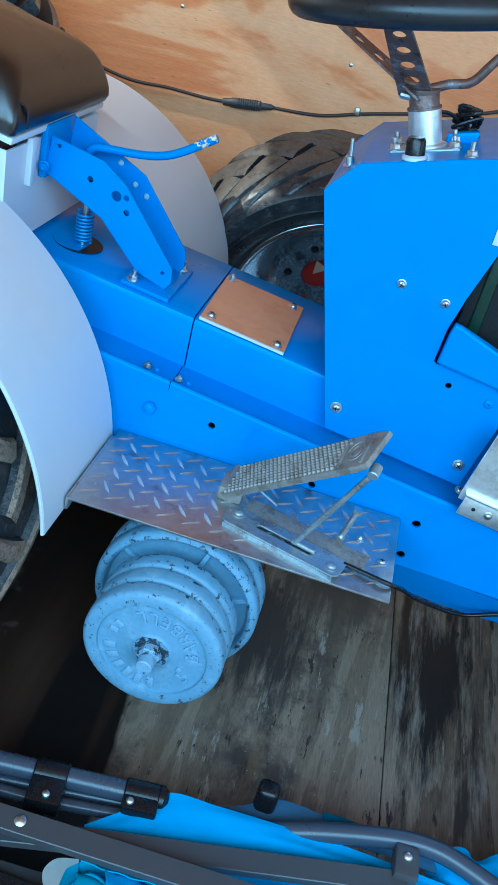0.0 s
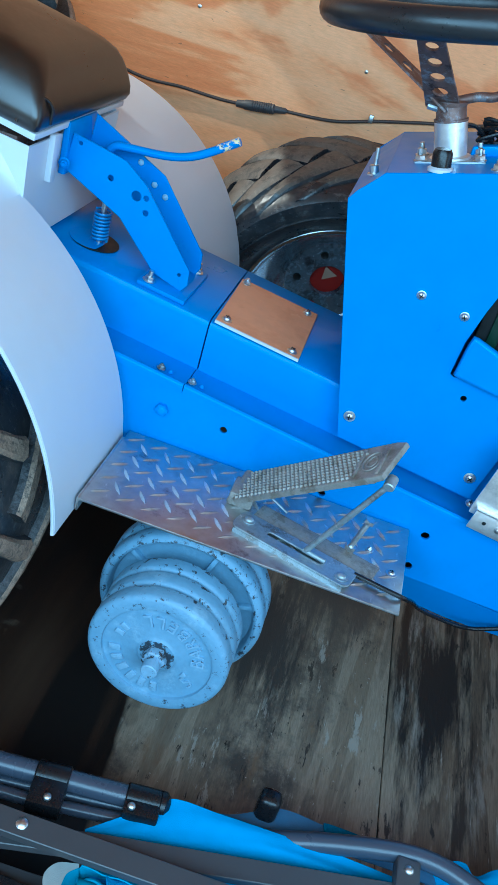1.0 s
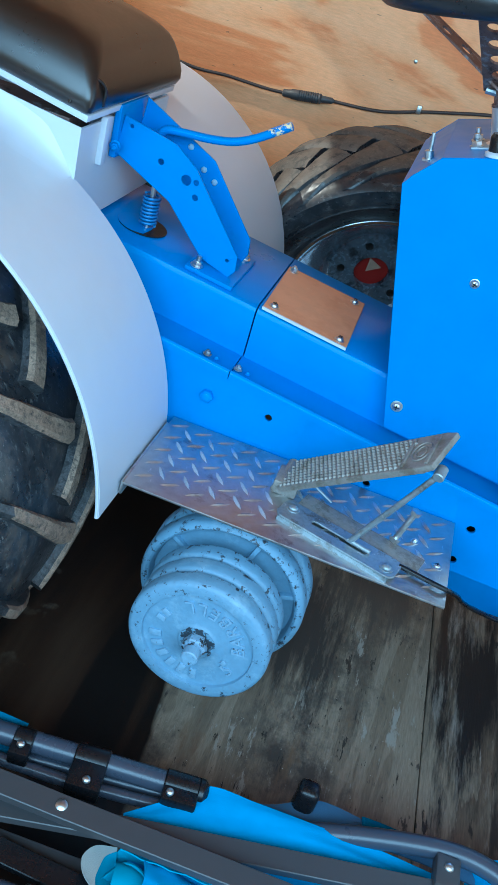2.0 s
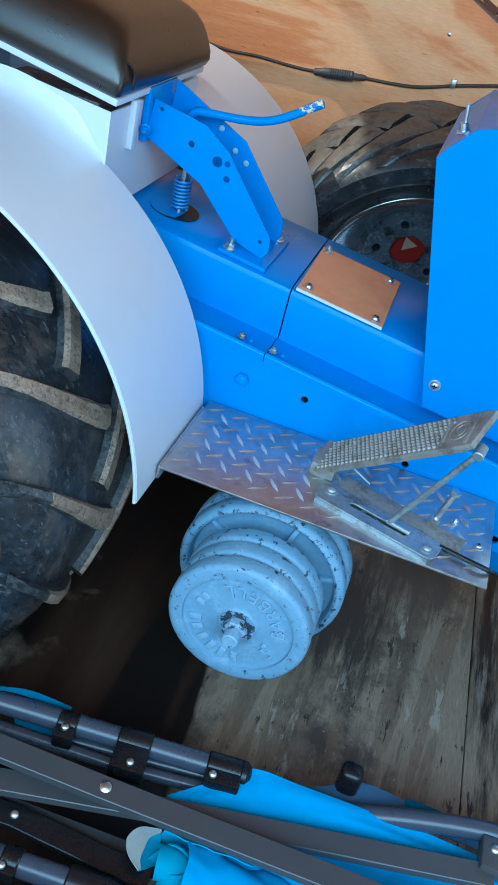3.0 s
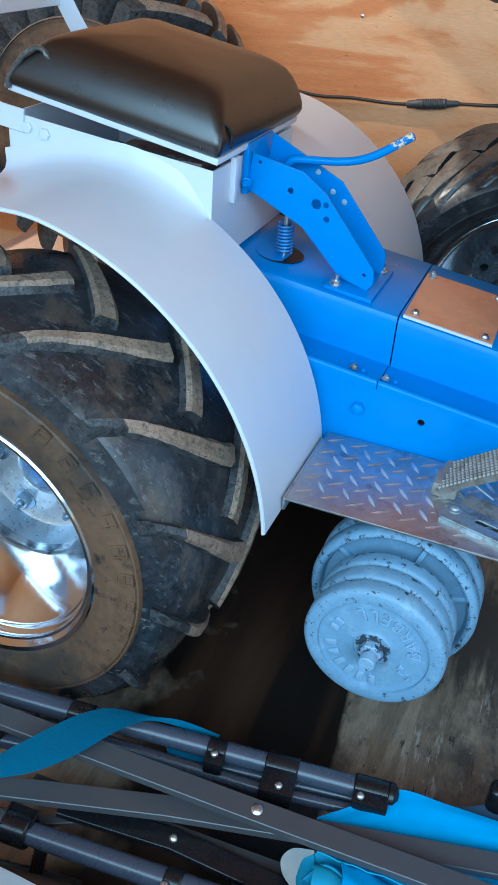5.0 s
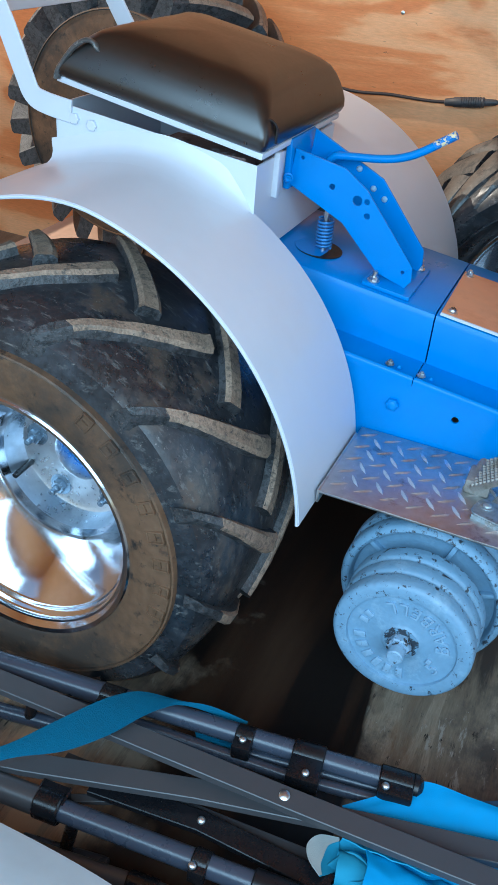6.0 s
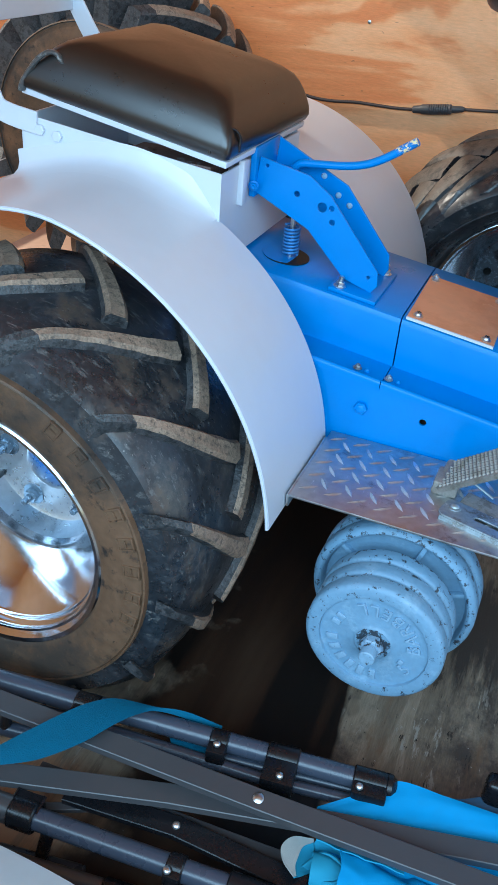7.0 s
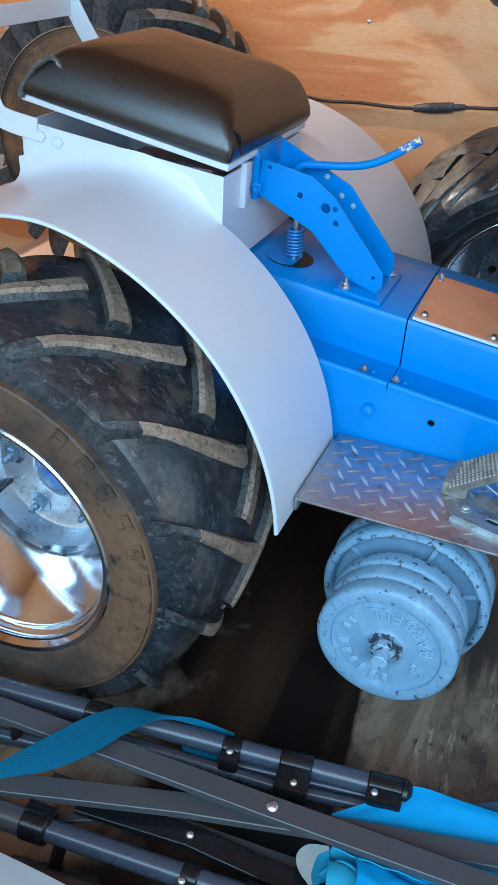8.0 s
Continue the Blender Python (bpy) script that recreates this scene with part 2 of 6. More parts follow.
TREAD = material("diamond_plate_steel", (0.56, 0.58, 0.58), 0.43, 1.0, vary=0.18, scale=25, bump=0.08, bump_scale=120, scuff=[((0.47, 0.42, 0.40), 7, 0.52, 0.66, (1, 1, 1)), ((0.28, 0.26, 0.26), 18, 0.58, 0.70, (1, 1, 1)), ((0.78, 0.78, 0.78), 45, 0.62, 0.70, (2.5, 0.6, 1))])
PEDAL = material("cast_pedal_alloy", (0.30, 0.275, 0.25), 0.6, 0.35, vary=0.25, scale=70, bump=0.15, scuff=[((0.20, 0.17, 0.14), 40, 0.5, 0.6, (1, 1, 1))])
VINYL = material("black_seat_vinyl", (0.0115, 0.0080, 0.0068), 0.30, vary=0.15, scale=30, spec=0.85, bump=0.015, bump_scale=300, rough_vary=0.04)
DISC = material("blue_grey_wheel_steel", (0.20, 0.27, 0.34), 0.26, 0.5, vary=0.3, scale=30, scuff=[((0.04, 0.045, 0.055), 20, 0.5, 0.62, (1, 1, 1)), ((0.30, 0.34, 0.38), 60, 0.62, 0.68, (1, 1, 1))])
FINE = material("worn_tread_rubber", (0.105, 0.088, 0.074), 0.6, vary=0.4, scale=40, bump=0.3, bump_scale=200, scuff=[((0.04, 0.037, 0.035), 40, 0.50, 0.62, (1, 1, 1)), ((0.17, 0.14, 0.115), 90, 0.58, 0.66, (1, 1, 1))])
BOWL = material("dulled_chrome_bowl", (0.62, 0.67, 0.72), 0.22, 1.0, vary=0.15, scale=20, rough_vary=0.08, scuff=[((0.35, 0.38, 0.42), 14, 0.56, 0.66, (1, 1, 1))])
LID = material("pale_grey_plastic", (0.52, 0.59, 0.62), 0.5, vary=0.08, scale=8, bump=0.03)
CARTON = material("tan_cardboard", (0.60, 0.38, 0.27), 0.8, vary=0.12, scale=14, bump=0.1)
BLACK = material("black_plastic", (0.008, 0.008, 0.010), 0.28, vary=0.2, scale=60, spec=0.38)
TUBE = material("grey_powder_coat", (0.046, 0.057, 0.082), 0.28, vary=0.05, scale=12, spec=0.55, rough_vary=0.03)
FLATBAR = material("dark_grey_powder_coat", (0.060, 0.058, 0.062), 0.36, vary=0.05, scale=12, spec=0.5, rough_vary=0.03)
CLOTH = material("bright_blue_polyester", (0.0, 0.265, 0.56), 0.75, vary=0.08, scale=12, spec=0.25, bump=0.25, bump_scale=900)
CLOTH_DARK = material("slate_blue_polyester", (0.03, 0.09, 0.17), 0.8, vary=0.1, scale=12, bump=0.25, bump_scale=900)
CLOTH_PALE = material("pale_trim_cloth", (0.32, 0.34, 0.33), 0.8, vary=0.1, scale=20, spec=0.2, bump=0.3, bump_scale=700)
CLOTH_TEAL = material("teal_cloth_underside", (0.02, 0.27, 0.42), 0.8, vary=0.1, scale=12, spec=0.2, bump=0.25, bump_scale=900)
WEB = material("teal_webbing", (0.0, 0.105, 0.19), 0.85, spec=0.2, vary=0.12, scale=50, bump=0.5, bump_scale=600)
IRON = material("chipped_pale_blue_paint", (0.175, 0.325, 0.465), 0.5, vary=0.10, scale=30, bump=0.45, bump_scale=140, worn=True, scuff=[((0.25, 0.41, 0.55), 20, 0.55, 0.66, (1, 1, 1))])
IRON_PLAIN = material("pale_blue_paint_coat", (0.175, 0.325, 0.465), 0.5, vary=0.14, scale=40, bump=0.3, bump_scale=140)
IRON_FACE = material("pale_blue_brushed_paint", (0.24, 0.40, 0.55), 0.5, vary=0.14, scale=40, bump=0.4, bump_scale=200, scuff=[((0.05, 0.06, 0.075), 130, 0.60, 0.65, (1, 1, 1))])
COPPER = material("orange_brown_board", (0.74, 0.30, 0.155), 0.5, vary=0.10, scale=10, bump=0.05, scuff=[((0.62, 0.22, 0.10), 8, 0.48, 0.66, (1, 1, 1)), ((0.80, 0.42, 0.26), 30, 0.62, 0.72, (1, 1, 1))])
RED = material("red_paint", (0.45, 0.02, 0.015), 0.5, vary=0.1, scale=30)
RUST = material("rusty_bare_steel", (0.19, 0.115, 0.10), 0.55, 0.7, vary=0.3, scale=40, bump=0.2, scuff=[((0.30, 0.29, 0.31), 40, 0.52, 0.62, (1, 1, 1)), ((0.07, 0.04, 0.035), 25, 0.56, 0.64, (1, 1, 1))])
ALU = material("scratched_aluminium", (0.80, 0.80, 0.80), 0.40, 0.9, vary=0.12, scale=30, bump=0.05, scuff=[((0.52, 0.52, 0.52), 8, 0.5, 0.62, (1, 1, 1)), ((0.9, 0.88, 0.84), 40, 0.6, 0.66, (3, 0.5, 1))])
DARK = material("dark_metal_and_hole_shade", (0.009, 0.011, 0.012), 0.5, 0.3, vary=0.4, scale=30, bump=0.2)
GREEN = material("green_engine_paint", (0.004, 0.022, 0.012), 0.35, vary=0.5, scale=50)
CORD = material("brown_black_cord_rubber", (0.055, 0.038, 0.034), 0.5, vary=0.3, scale=60)
PLUG = material("dark_grey_plug_plastic", (0.05, 0.05, 0.055), 0.55, vary=0.3, scale=80, bump=0.3, bump_scale=300)
SPRING = material("blue_sprayed_spring", (0.03, 0.20, 0.47), 0.4, 0.3, vary=0.2, scale=60)
EARTH = material("outdoor_ground", (0.30, 0.27, 0.23), 0.9, vary=0.2, scale=6, bump=0.4, bump_scale=30)
WALLPLY = plywood("wall_plywood", [(0.30, (0.75, 0.215, 0.064)), (0.40, (0.82, 0.262, 0.086)), (0.422, (0.92, 0.385, 0.162)), (0.47, (0.96, 0.455, 0.216)), (0.512, (0.94, 0.415, 0.184)), (0.532, (0.84, 0.280, 0.095)), (0.565, (0.79, 0.235, 0.073)), (0.585, (0.84, 0.280, 0.096)), (0.606, (0.94, 0.405, 0.178)), (0.74, (0.90, 0.350, 0.140))], (0.42, 1, 1.55), (1.0, 1, 6.0), figure=2.1, grain=0.12, rag=5.5,
                  stain=[(30.0, 0.66, 0.69, (0.26, 0.10, 0.04), (0.5, 1, 1.5)), (3.2, 0.57, 0.72, (0.68, 0.22, 0.068), (0.5, 1, 2.2))])
CEILPLY = plywood("ceiling_plywood", [(0.3, (0.56, 0.21, 0.07)), (0.5, (0.70, 0.30, 0.11)), (0.7, (0.62, 0.25, 0.085))], (0.9, 2.0, 1), (1.0, 6.0, 1), figure=2.2, grain=0.16)
FLOORPLY = plywood("worn_floor_plywood", [(0.30, (0.13, 0.095, 0.07)), (0.5, (0.215, 0.165, 0.125)), (0.7, (0.28, 0.215, 0.16))], (5, 0.8, 1), (9, 0.9, 1), rough=0.45, figure=1.8, grain=0.38,
                   stain=[(5.0, 0.56, 0.66, (0.05, 0.035, 0.026), (2.2, 0.7, 1)), (30.0, 0.66, 0.70, (0.02, 0.015, 0.012), (1, 0.5, 1)), (3.5, 0.60, 0.68, (0.34, 0.29, 0.23), (3.5, 0.8, 1))])
FLOORSTAIN = plywood("oil_stained_floor_plywood", [(0.30, (0.133, 0.098, 0.071)), (0.40, (0.184, 0.138, 0.100)), (0.452, (0.214, 0.162, 0.118)), (0.460, (0.270, 0.206, 0.151)), (0.54, (0.250, 0.191, 0.138)), (0.548, (0.189, 0.140, 0.100)), (0.61, (0.204, 0.147, 0.102)), (0.618, (0.255, 0.195, 0.139)), (0.7, (0.214, 0.153, 0.102))], (4.6, 0.5, 1), (10, 0.9, 1), rough=0.44, figure=1.9, grain=0.24, rag=8.0, spec=0.35,
                     stain=[(3.4, 0.50, 0.62, (0.075, 0.060, 0.050), (1.6, 1.0, 1)), (7.0, 0.56, 0.68, (0.17, 0.105, 0.064), (2.0, 0.5, 1)), (12.0, 0.59, 0.63, (0.31, 0.27, 0.225), (2.4, 0.5, 1)), (20.0, 0.59, 0.62, (0.055, 0.043, 0.035), (2.2, 0.45, 1)), (60.0, 0.62, 0.65, (0.024, 0.02, 0.017), (1.5, 0.3, 1)), (48.0, 0.65, 0.69, (0.42, 0.37, 0.32), (2.4, 0.2, 1)), (110.0, 0.66, 0.69, (0.62, 0.58, 0.53), (1, 1, 1))],
                     # tan patches paint warm bounce on bare wood; dark ones, footboard shade and stain
                     spills_and_shading=[(-0.34, 0.56, 0.17, 0.12, (0.42, 0.25, 0.145)), (-0.43, 0.735, 0.13, 0.06, (0.42, 0.25, 0.145)), (-0.245, 0.685, 0.055, 0.035, (0.31, 0.25, 0.185)), (0.20, 1.24, 0.12, 0.16, (0.055, 0.045, 0.039)), (0.33, 1.40, 0.10, 0.10, (0.085, 0.070, 0.058))],
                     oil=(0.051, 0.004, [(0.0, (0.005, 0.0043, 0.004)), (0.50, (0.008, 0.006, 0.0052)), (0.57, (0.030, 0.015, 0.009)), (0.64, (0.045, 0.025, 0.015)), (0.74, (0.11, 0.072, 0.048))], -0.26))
FLOORMIX = plywood("stained_floor_plywood", [(0.30, (0.122, 0.086, 0.060)), (0.43, (0.173, 0.126, 0.089)), (0.440, (0.245, 0.188, 0.136)), (0.515, (0.275, 0.209, 0.152)), (0.523, (0.138, 0.096, 0.067)), (0.585, (0.173, 0.124, 0.086)), (0.593, (0.286, 0.219, 0.160)), (0.7, (0.235, 0.175, 0.123))], (5.2, 0.5, 1), (10, 0.8, 1), rough=0.44, figure=1.9, grain=0.28, rag=8.0, spec=0.35,
                   stain=[(3.4, 0.53, 0.60, (0.29, 0.245, 0.205), (4.0, 0.6, 1)), (20.0, 0.59, 0.62, (0.035, 0.028, 0.023), (1.8, 0.35, 1)), (48.0, 0.63, 0.67, (0.50, 0.44, 0.38), (2.4, 0.16, 1))],
                   spills_and_shading=[(0.535, 1.26, 0.105, 0.26, (0.019, 0.0175, 0.017)), (0.69, 1.42, 0.05, 0.26, (0.05, 0.038, 0.03)), (0.487, 1.50, 0.035, 0.25, (0.026, 0.02, 0.017)), (0.597, 1.00, 0.014, 0.13, (0.045, 0.035, 0.028))])


# ---- mesh helpers ----
def part(name, bm, mat, parent=None, label="", smooth=True):
    """Links a bmesh, given in world space, as one mesh object under a thing or a part."""
    me = bpy.data.meshes.new(name)
    bmesh.ops.recalc_face_normals(bm, faces=bm.faces)
    if smooth:
        for e in bm.edges:
            e.smooth = len(e.link_faces) != 2 or e.calc_face_angle(0) < radians(38)
        flat = bm.faces.layers.int.get("flat")
        for fc in bm.faces:
            fc.smooth = not (flat and fc[flat])
    bm.to_mesh(me)
    bm.free()
    for mt in (mat if isinstance(mat, (list, tuple)) else [mat]):
        me.materials.append(mt)
    ob = new(name, me)
    if parent is not None:
        ob.parent = parent
        if parent.type == "EMPTY":
            ob.matrix_parent_inverse = Matrix.Translation(parent.location).inverted()
    if label:
        tagged(ob, label)
    return ob


def thing(name, at, label, category, group="", kind=""):
    ob = new(name)
    ob.location = at
    ob.empty_display_size = 0.05
    return tagged(ob, label, category, group, kind)


def solo(name, bm, mat, label, category, group="", kind="", smooth=True):
    return tagged(part(name, bm, mat, None, "", smooth), label, category, group, kind)


def box(lo, hi, bevel=0.0, m=None, seg=2):
    bm = bmesh.new()
    bmesh.ops.create_cube(bm, size=1.0)
    lo, hi = Vector(lo), Vector(hi)
    for v in bm.verts:
        v.co = Vector([lo[i] + (v.co[i] + 0.5) * (hi[i] - lo[i]) for i in range(3)])
    if bevel:
        bmesh.ops.bevel(bm, geom=list(bm.edges), offset=bevel, segments=seg, profile=0.5, affect="EDGES")
    if m is not None:
        bm.transform(m)
    return bm


def axis_matrix(a, b):
    a, b = Vector(a), Vector(b)
    return Matrix.Translation(a) @ (b - a).to_track_quat("Z", "Y").to_matrix().to_4x4()


def lathe(profile, a, b, seg=48, closed=False, into=None):
    """Turns (distance along a->b, radius) pairs round the axis through a and b."""
    bm = into or bmesh.new()
    m = axis_matrix(a, b)
    rings = []
    for h, r in profile:
        if r < 1e-6:
            rings.append([bm.verts.new(m @ Vector((0, 0, h)))])
        else:
            rings.append([bm.verts.new(m @ Vector((r * math.cos(2 * math.pi * k / seg), r * math.sin(2 * math.pi * k / seg), h))) for k in range(seg)])
    pairs = list(zip(rings, rings[1:])) + ([(rings[-1], rings[0])] if closed else [])
    for p, q in pairs:
        for k in range(seg):
            j = (k + 1) % seg
            vs = [p[k % len(p)], p[j % len(p)], q[j % len(q)], q[k % len(q)]]
            vs = list(dict.fromkeys(vs))
            if len(vs) > 2:
                try:
                    bm.faces.new(vs)
                except ValueError:
                    pass
    return bm


def rod(a, b, r, seg=16, chamfer=0.0, into=None):
    h = (Vector(b) - Vector(a)).length
    c = chamfer or min(r, h) * 0.12
    return lathe([(0, 0), (0, r - c), (c, r), (h - c, r), (h, r - c), (h, 0)], a, b, seg, into=into)


def smooth_path(points, n=6):
    """A Catmull-Rom line through the points."""
    p = [Vector(q) for q in points]
    p = [2 * p[0] - p[1]] + p + [2 * p[-1] - p[-2]]
    out = []
    for i in range(1, len(p) - 2):
        for k in range(n):
            t = k / n
            out.append(0.5 * (2 * p[i] + (p[i + 1] - p[i - 1]) * t + (2 * p[i - 1] - 5 * p[i] + 4 * p[i + 1] - p[i + 2]) * t * t + (3 * p[i] - p[i - 1] - 3 * p[i + 1] + p[i + 2]) * t ** 3))
    return out + [p[-2]]


def sweep(points, section, up=(0, 0, 1), into=None, cap=True):
    """Sweeps a closed 2D section (side, up) along a line of points."""
    bm = into or bmesh.new()
    pts = [Vector(q) for q in points]
    rings = []
    for i, p in enumerate(pts):
        d = (pts[min(i + 1, len(pts) - 1)] - pts[max(i - 1, 0)]).normalized()
        side = d.cross(Vector(up)).normalized()
        top = side.cross(d)
        rings.append([bm.verts.new(p + side * a + top * b) for a, b in section])
    k = len(section)
    for p, q in zip(rings, rings[1:]):
        for i in range(k):
            bm.faces.new((p[i], p[(i + 1) % k], q[(i + 1) % k], q[i]))
    if cap:
        bm.faces.new(rings[0][::-1]), bm.faces.new(rings[-1])
    return bm


def ring_section(r, k=12, flat=1.0):
    return [(r * math.cos(2 * math.pi * i / k), r * flat * math.sin(2 * math.pi * i / k)) for i in range(k)]


def bar_section(w, h, c):
    return [(-w + c, -h), (w - c, -h), (w, -h + c), (w, h - c), (w - c, h), (-w + c, h), (-w, h - c), (-w, -h + c)]


def pipe(points, r, n=6, k=12, into=None):
    return sweep(smooth_path(points, n), ring_section(r, k), into=into)


def sheet(outline, thick, to, holes=(), bevel=0.0):
    """A flat sheet cut to an outline with round holes ((u, v, r)), in the plane that `to(u, v, depth)` gives."""
    bm = bmesh.new()
    loops = [list(outline)] + [list(q) if len(q) > 3 else [(q[0] + q[2] * math.cos(2 * math.pi * i / 14), q[1] + q[2] * math.sin(2 * math.pi * i / 14)) for i in range(14)] for q in holes]
    edges = []
    for lp in loops:
        vs = [bm.verts.new((u, v, 0)) for u, v in lp]
        edges += [bm.edges.new((vs[i], vs[(i + 1) % len(vs)])) for i in range(len(vs))]
    bmesh.ops.triangle_fill(bm, use_beauty=True, use_dissolve=False, edges=edges)
    ext = bmesh.ops.extrude_face_region(bm, geom=list(bm.faces))
    for v in ext["geom"]:
        if isinstance(v, bmesh.types.BMVert):
            v.co.z = thick
    if bevel:
        sharp = [e for e in bm.edges if len(e.link_faces) == 2 and e.calc_face_angle(0) > radians(60)]
        bmesh.ops.bevel(bm, geom=sharp, offset=bevel, segments=2, profile=0.5, affect="EDGES")
    flat = bm.faces.layers.int.new("flat")
    for fc in bm.faces:
        fc[flat] = int(abs(fc.normal.z) > 0.99)
    for v in bm.verts:
        v.co = Vector(to(*v.co))
    return bm


def merge(*bms):
    out = bmesh.new()
    for b in bms:
        me = bpy.data.meshes.new("join")
        b.to_mesh(me)
        b.free()
        out.from_mesh(me)
        bpy.data.meshes.remove(me)
    return out


def hex_bolt(at, way, r=0.006, h=0.005, washer=0.0, dome=False, slot=False):
    """A bolt head (hexagon or dome), with washer, that sits on a surface at `at` and looks along `way`."""
    at, way = Vector(at), Vector(way).normalized()
    bm = bmesh.new()
    z = 0.0
    if washer:
        lathe([(0, 0), (0, washer), (0.0012, washer), (0.0015, washer * 0.9), (0.0015, 0)], at, at + way, 18, into=bm)
        z = 0.0015
    base = at + way * z
    if dome:
        lathe([(0, r), (h * 0.35, r * 0.97), (h * 0.7, r * 0.75), (h * 0.95, r * 0.4), (h, 0)], base, base + way, 16, into=bm)
        if slot:
            # dark bars, slightly proud, paint the shade of a cross recess
            mt = axis_matrix(base, base + way) @ Matrix.Rotation(at.x * 37.0, 4, "Z")
            for lx, ly in ((r * 0.62, r * 0.13), (r * 0.13, r * 0.62)):
                vs = [bm.verts.new(mt @ Vector((sx * lx, sy * ly, sz))) for sz in (h * 0.6, h * 1.03) for sx, sy in ((-1, -1), (1, -1), (1, 1), (-1, 1))]
                for q in ((4, 5, 6, 7), (0, 1, 5, 4), (1, 2, 6, 5), (2, 3, 7, 6), (3, 0, 4, 7)):
                    bm.faces.new([vs[k] for k in q]).material_index = 1
    else:
        lathe([(0, 0), (0, r), (h * 0.8, r), (h, r * 0.85), (h, 0)], base, base + way, 6, into=bm)
        if not slot:
            lathe([(h, r * 0.5), (h * 1.5, r * 0.5), (h * 1.6, r * 0.42), (h * 1.6, 0)], base, base + way, 10, into=bm)
    return bm


TILT = radians(7.2)


def low(x, z):
    """Drops a height given at x = 0 along the tractor's nose-down slope."""
    return z - 0.006 - math.tan(TILT) * x


# ---- setting ----
def build_setting():
    ground = solo("ground", box((-60, -60, -0.62), (60, 60, -0.58)), EARTH, "dry sandy ground outside the open shed", "ground", kind="structure")
    floor = thing("floor", (0.2, 1.0, 0.0), "worn plywood floor with dark oil stains", "floor", kind="structure")
    part("floor_base", box((-2.2, -0.95, -0.10), (2.4, 2.5, -0.021)), FLOORPLY, floor)
    # the sheets lie slightly askew, with narrow open joints
    joint = lambda x, y: x - 0.034 * (y - 0.937)
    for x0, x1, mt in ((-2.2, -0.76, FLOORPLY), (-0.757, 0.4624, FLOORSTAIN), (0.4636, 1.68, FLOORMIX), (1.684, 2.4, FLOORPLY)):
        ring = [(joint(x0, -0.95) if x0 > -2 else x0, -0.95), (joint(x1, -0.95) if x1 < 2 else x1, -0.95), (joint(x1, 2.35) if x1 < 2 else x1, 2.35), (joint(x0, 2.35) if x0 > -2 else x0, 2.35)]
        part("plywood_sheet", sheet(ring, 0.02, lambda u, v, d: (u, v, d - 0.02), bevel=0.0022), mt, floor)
    solo("wall_north", box((-2.3, 2.35, -0.1), (2.5, 2.43, 2.5)), WALLPLY, "orange-brown plywood wall with swirling grain", "wall", kind="structure")
    west = thing("wall_west", (-2.25, 0.7, 0.0), "plain plywood side wall with an open hatch", "wall", kind="structure")
    for lo, hi in (((-2.3, -1.0, -0.1), (-2.2, 1.25, 2.5)), ((-2.3, 1.25, 2.25), (-2.2, 2.30, 2.5)), ((-2.3, 2.30, -0.1), (-2.2, 2.35, 2.5)), ((-2.3, 1.25, -0.1), (-2.2, 2.30, 0.86))):
        part("wall_panel", box(lo, hi), CEILPLY, west)
    # unseen wall; its doorway is assumed, to let the side fill in
    east = thing("wall_east", (2.45, 0.7, 0.0), "unseen plywood side wall with an assumed open doorway", "wall", kind="structure")
    for lo, hi in (((2.4, -1.0, -0.1), (2.5, 0.2, 2.5)), ((2.4, 0.2, 2.0), (2.5, 1.9, 2.5)), ((2.4, 1.9, -0.1), (2.5, 2.35, 2.5)), ((2.4, 0.2, -0.1), (2.5, 1.9, 0.0))):
        part("wall_panel", box(lo, hi), CEILPLY, east)
    solo("ceiling", box((-2.3, -1.0, 2.5), (2.5, 2.43, 2.58)), CEILPLY, "plain plywood ceiling", "ceiling", kind="structure")


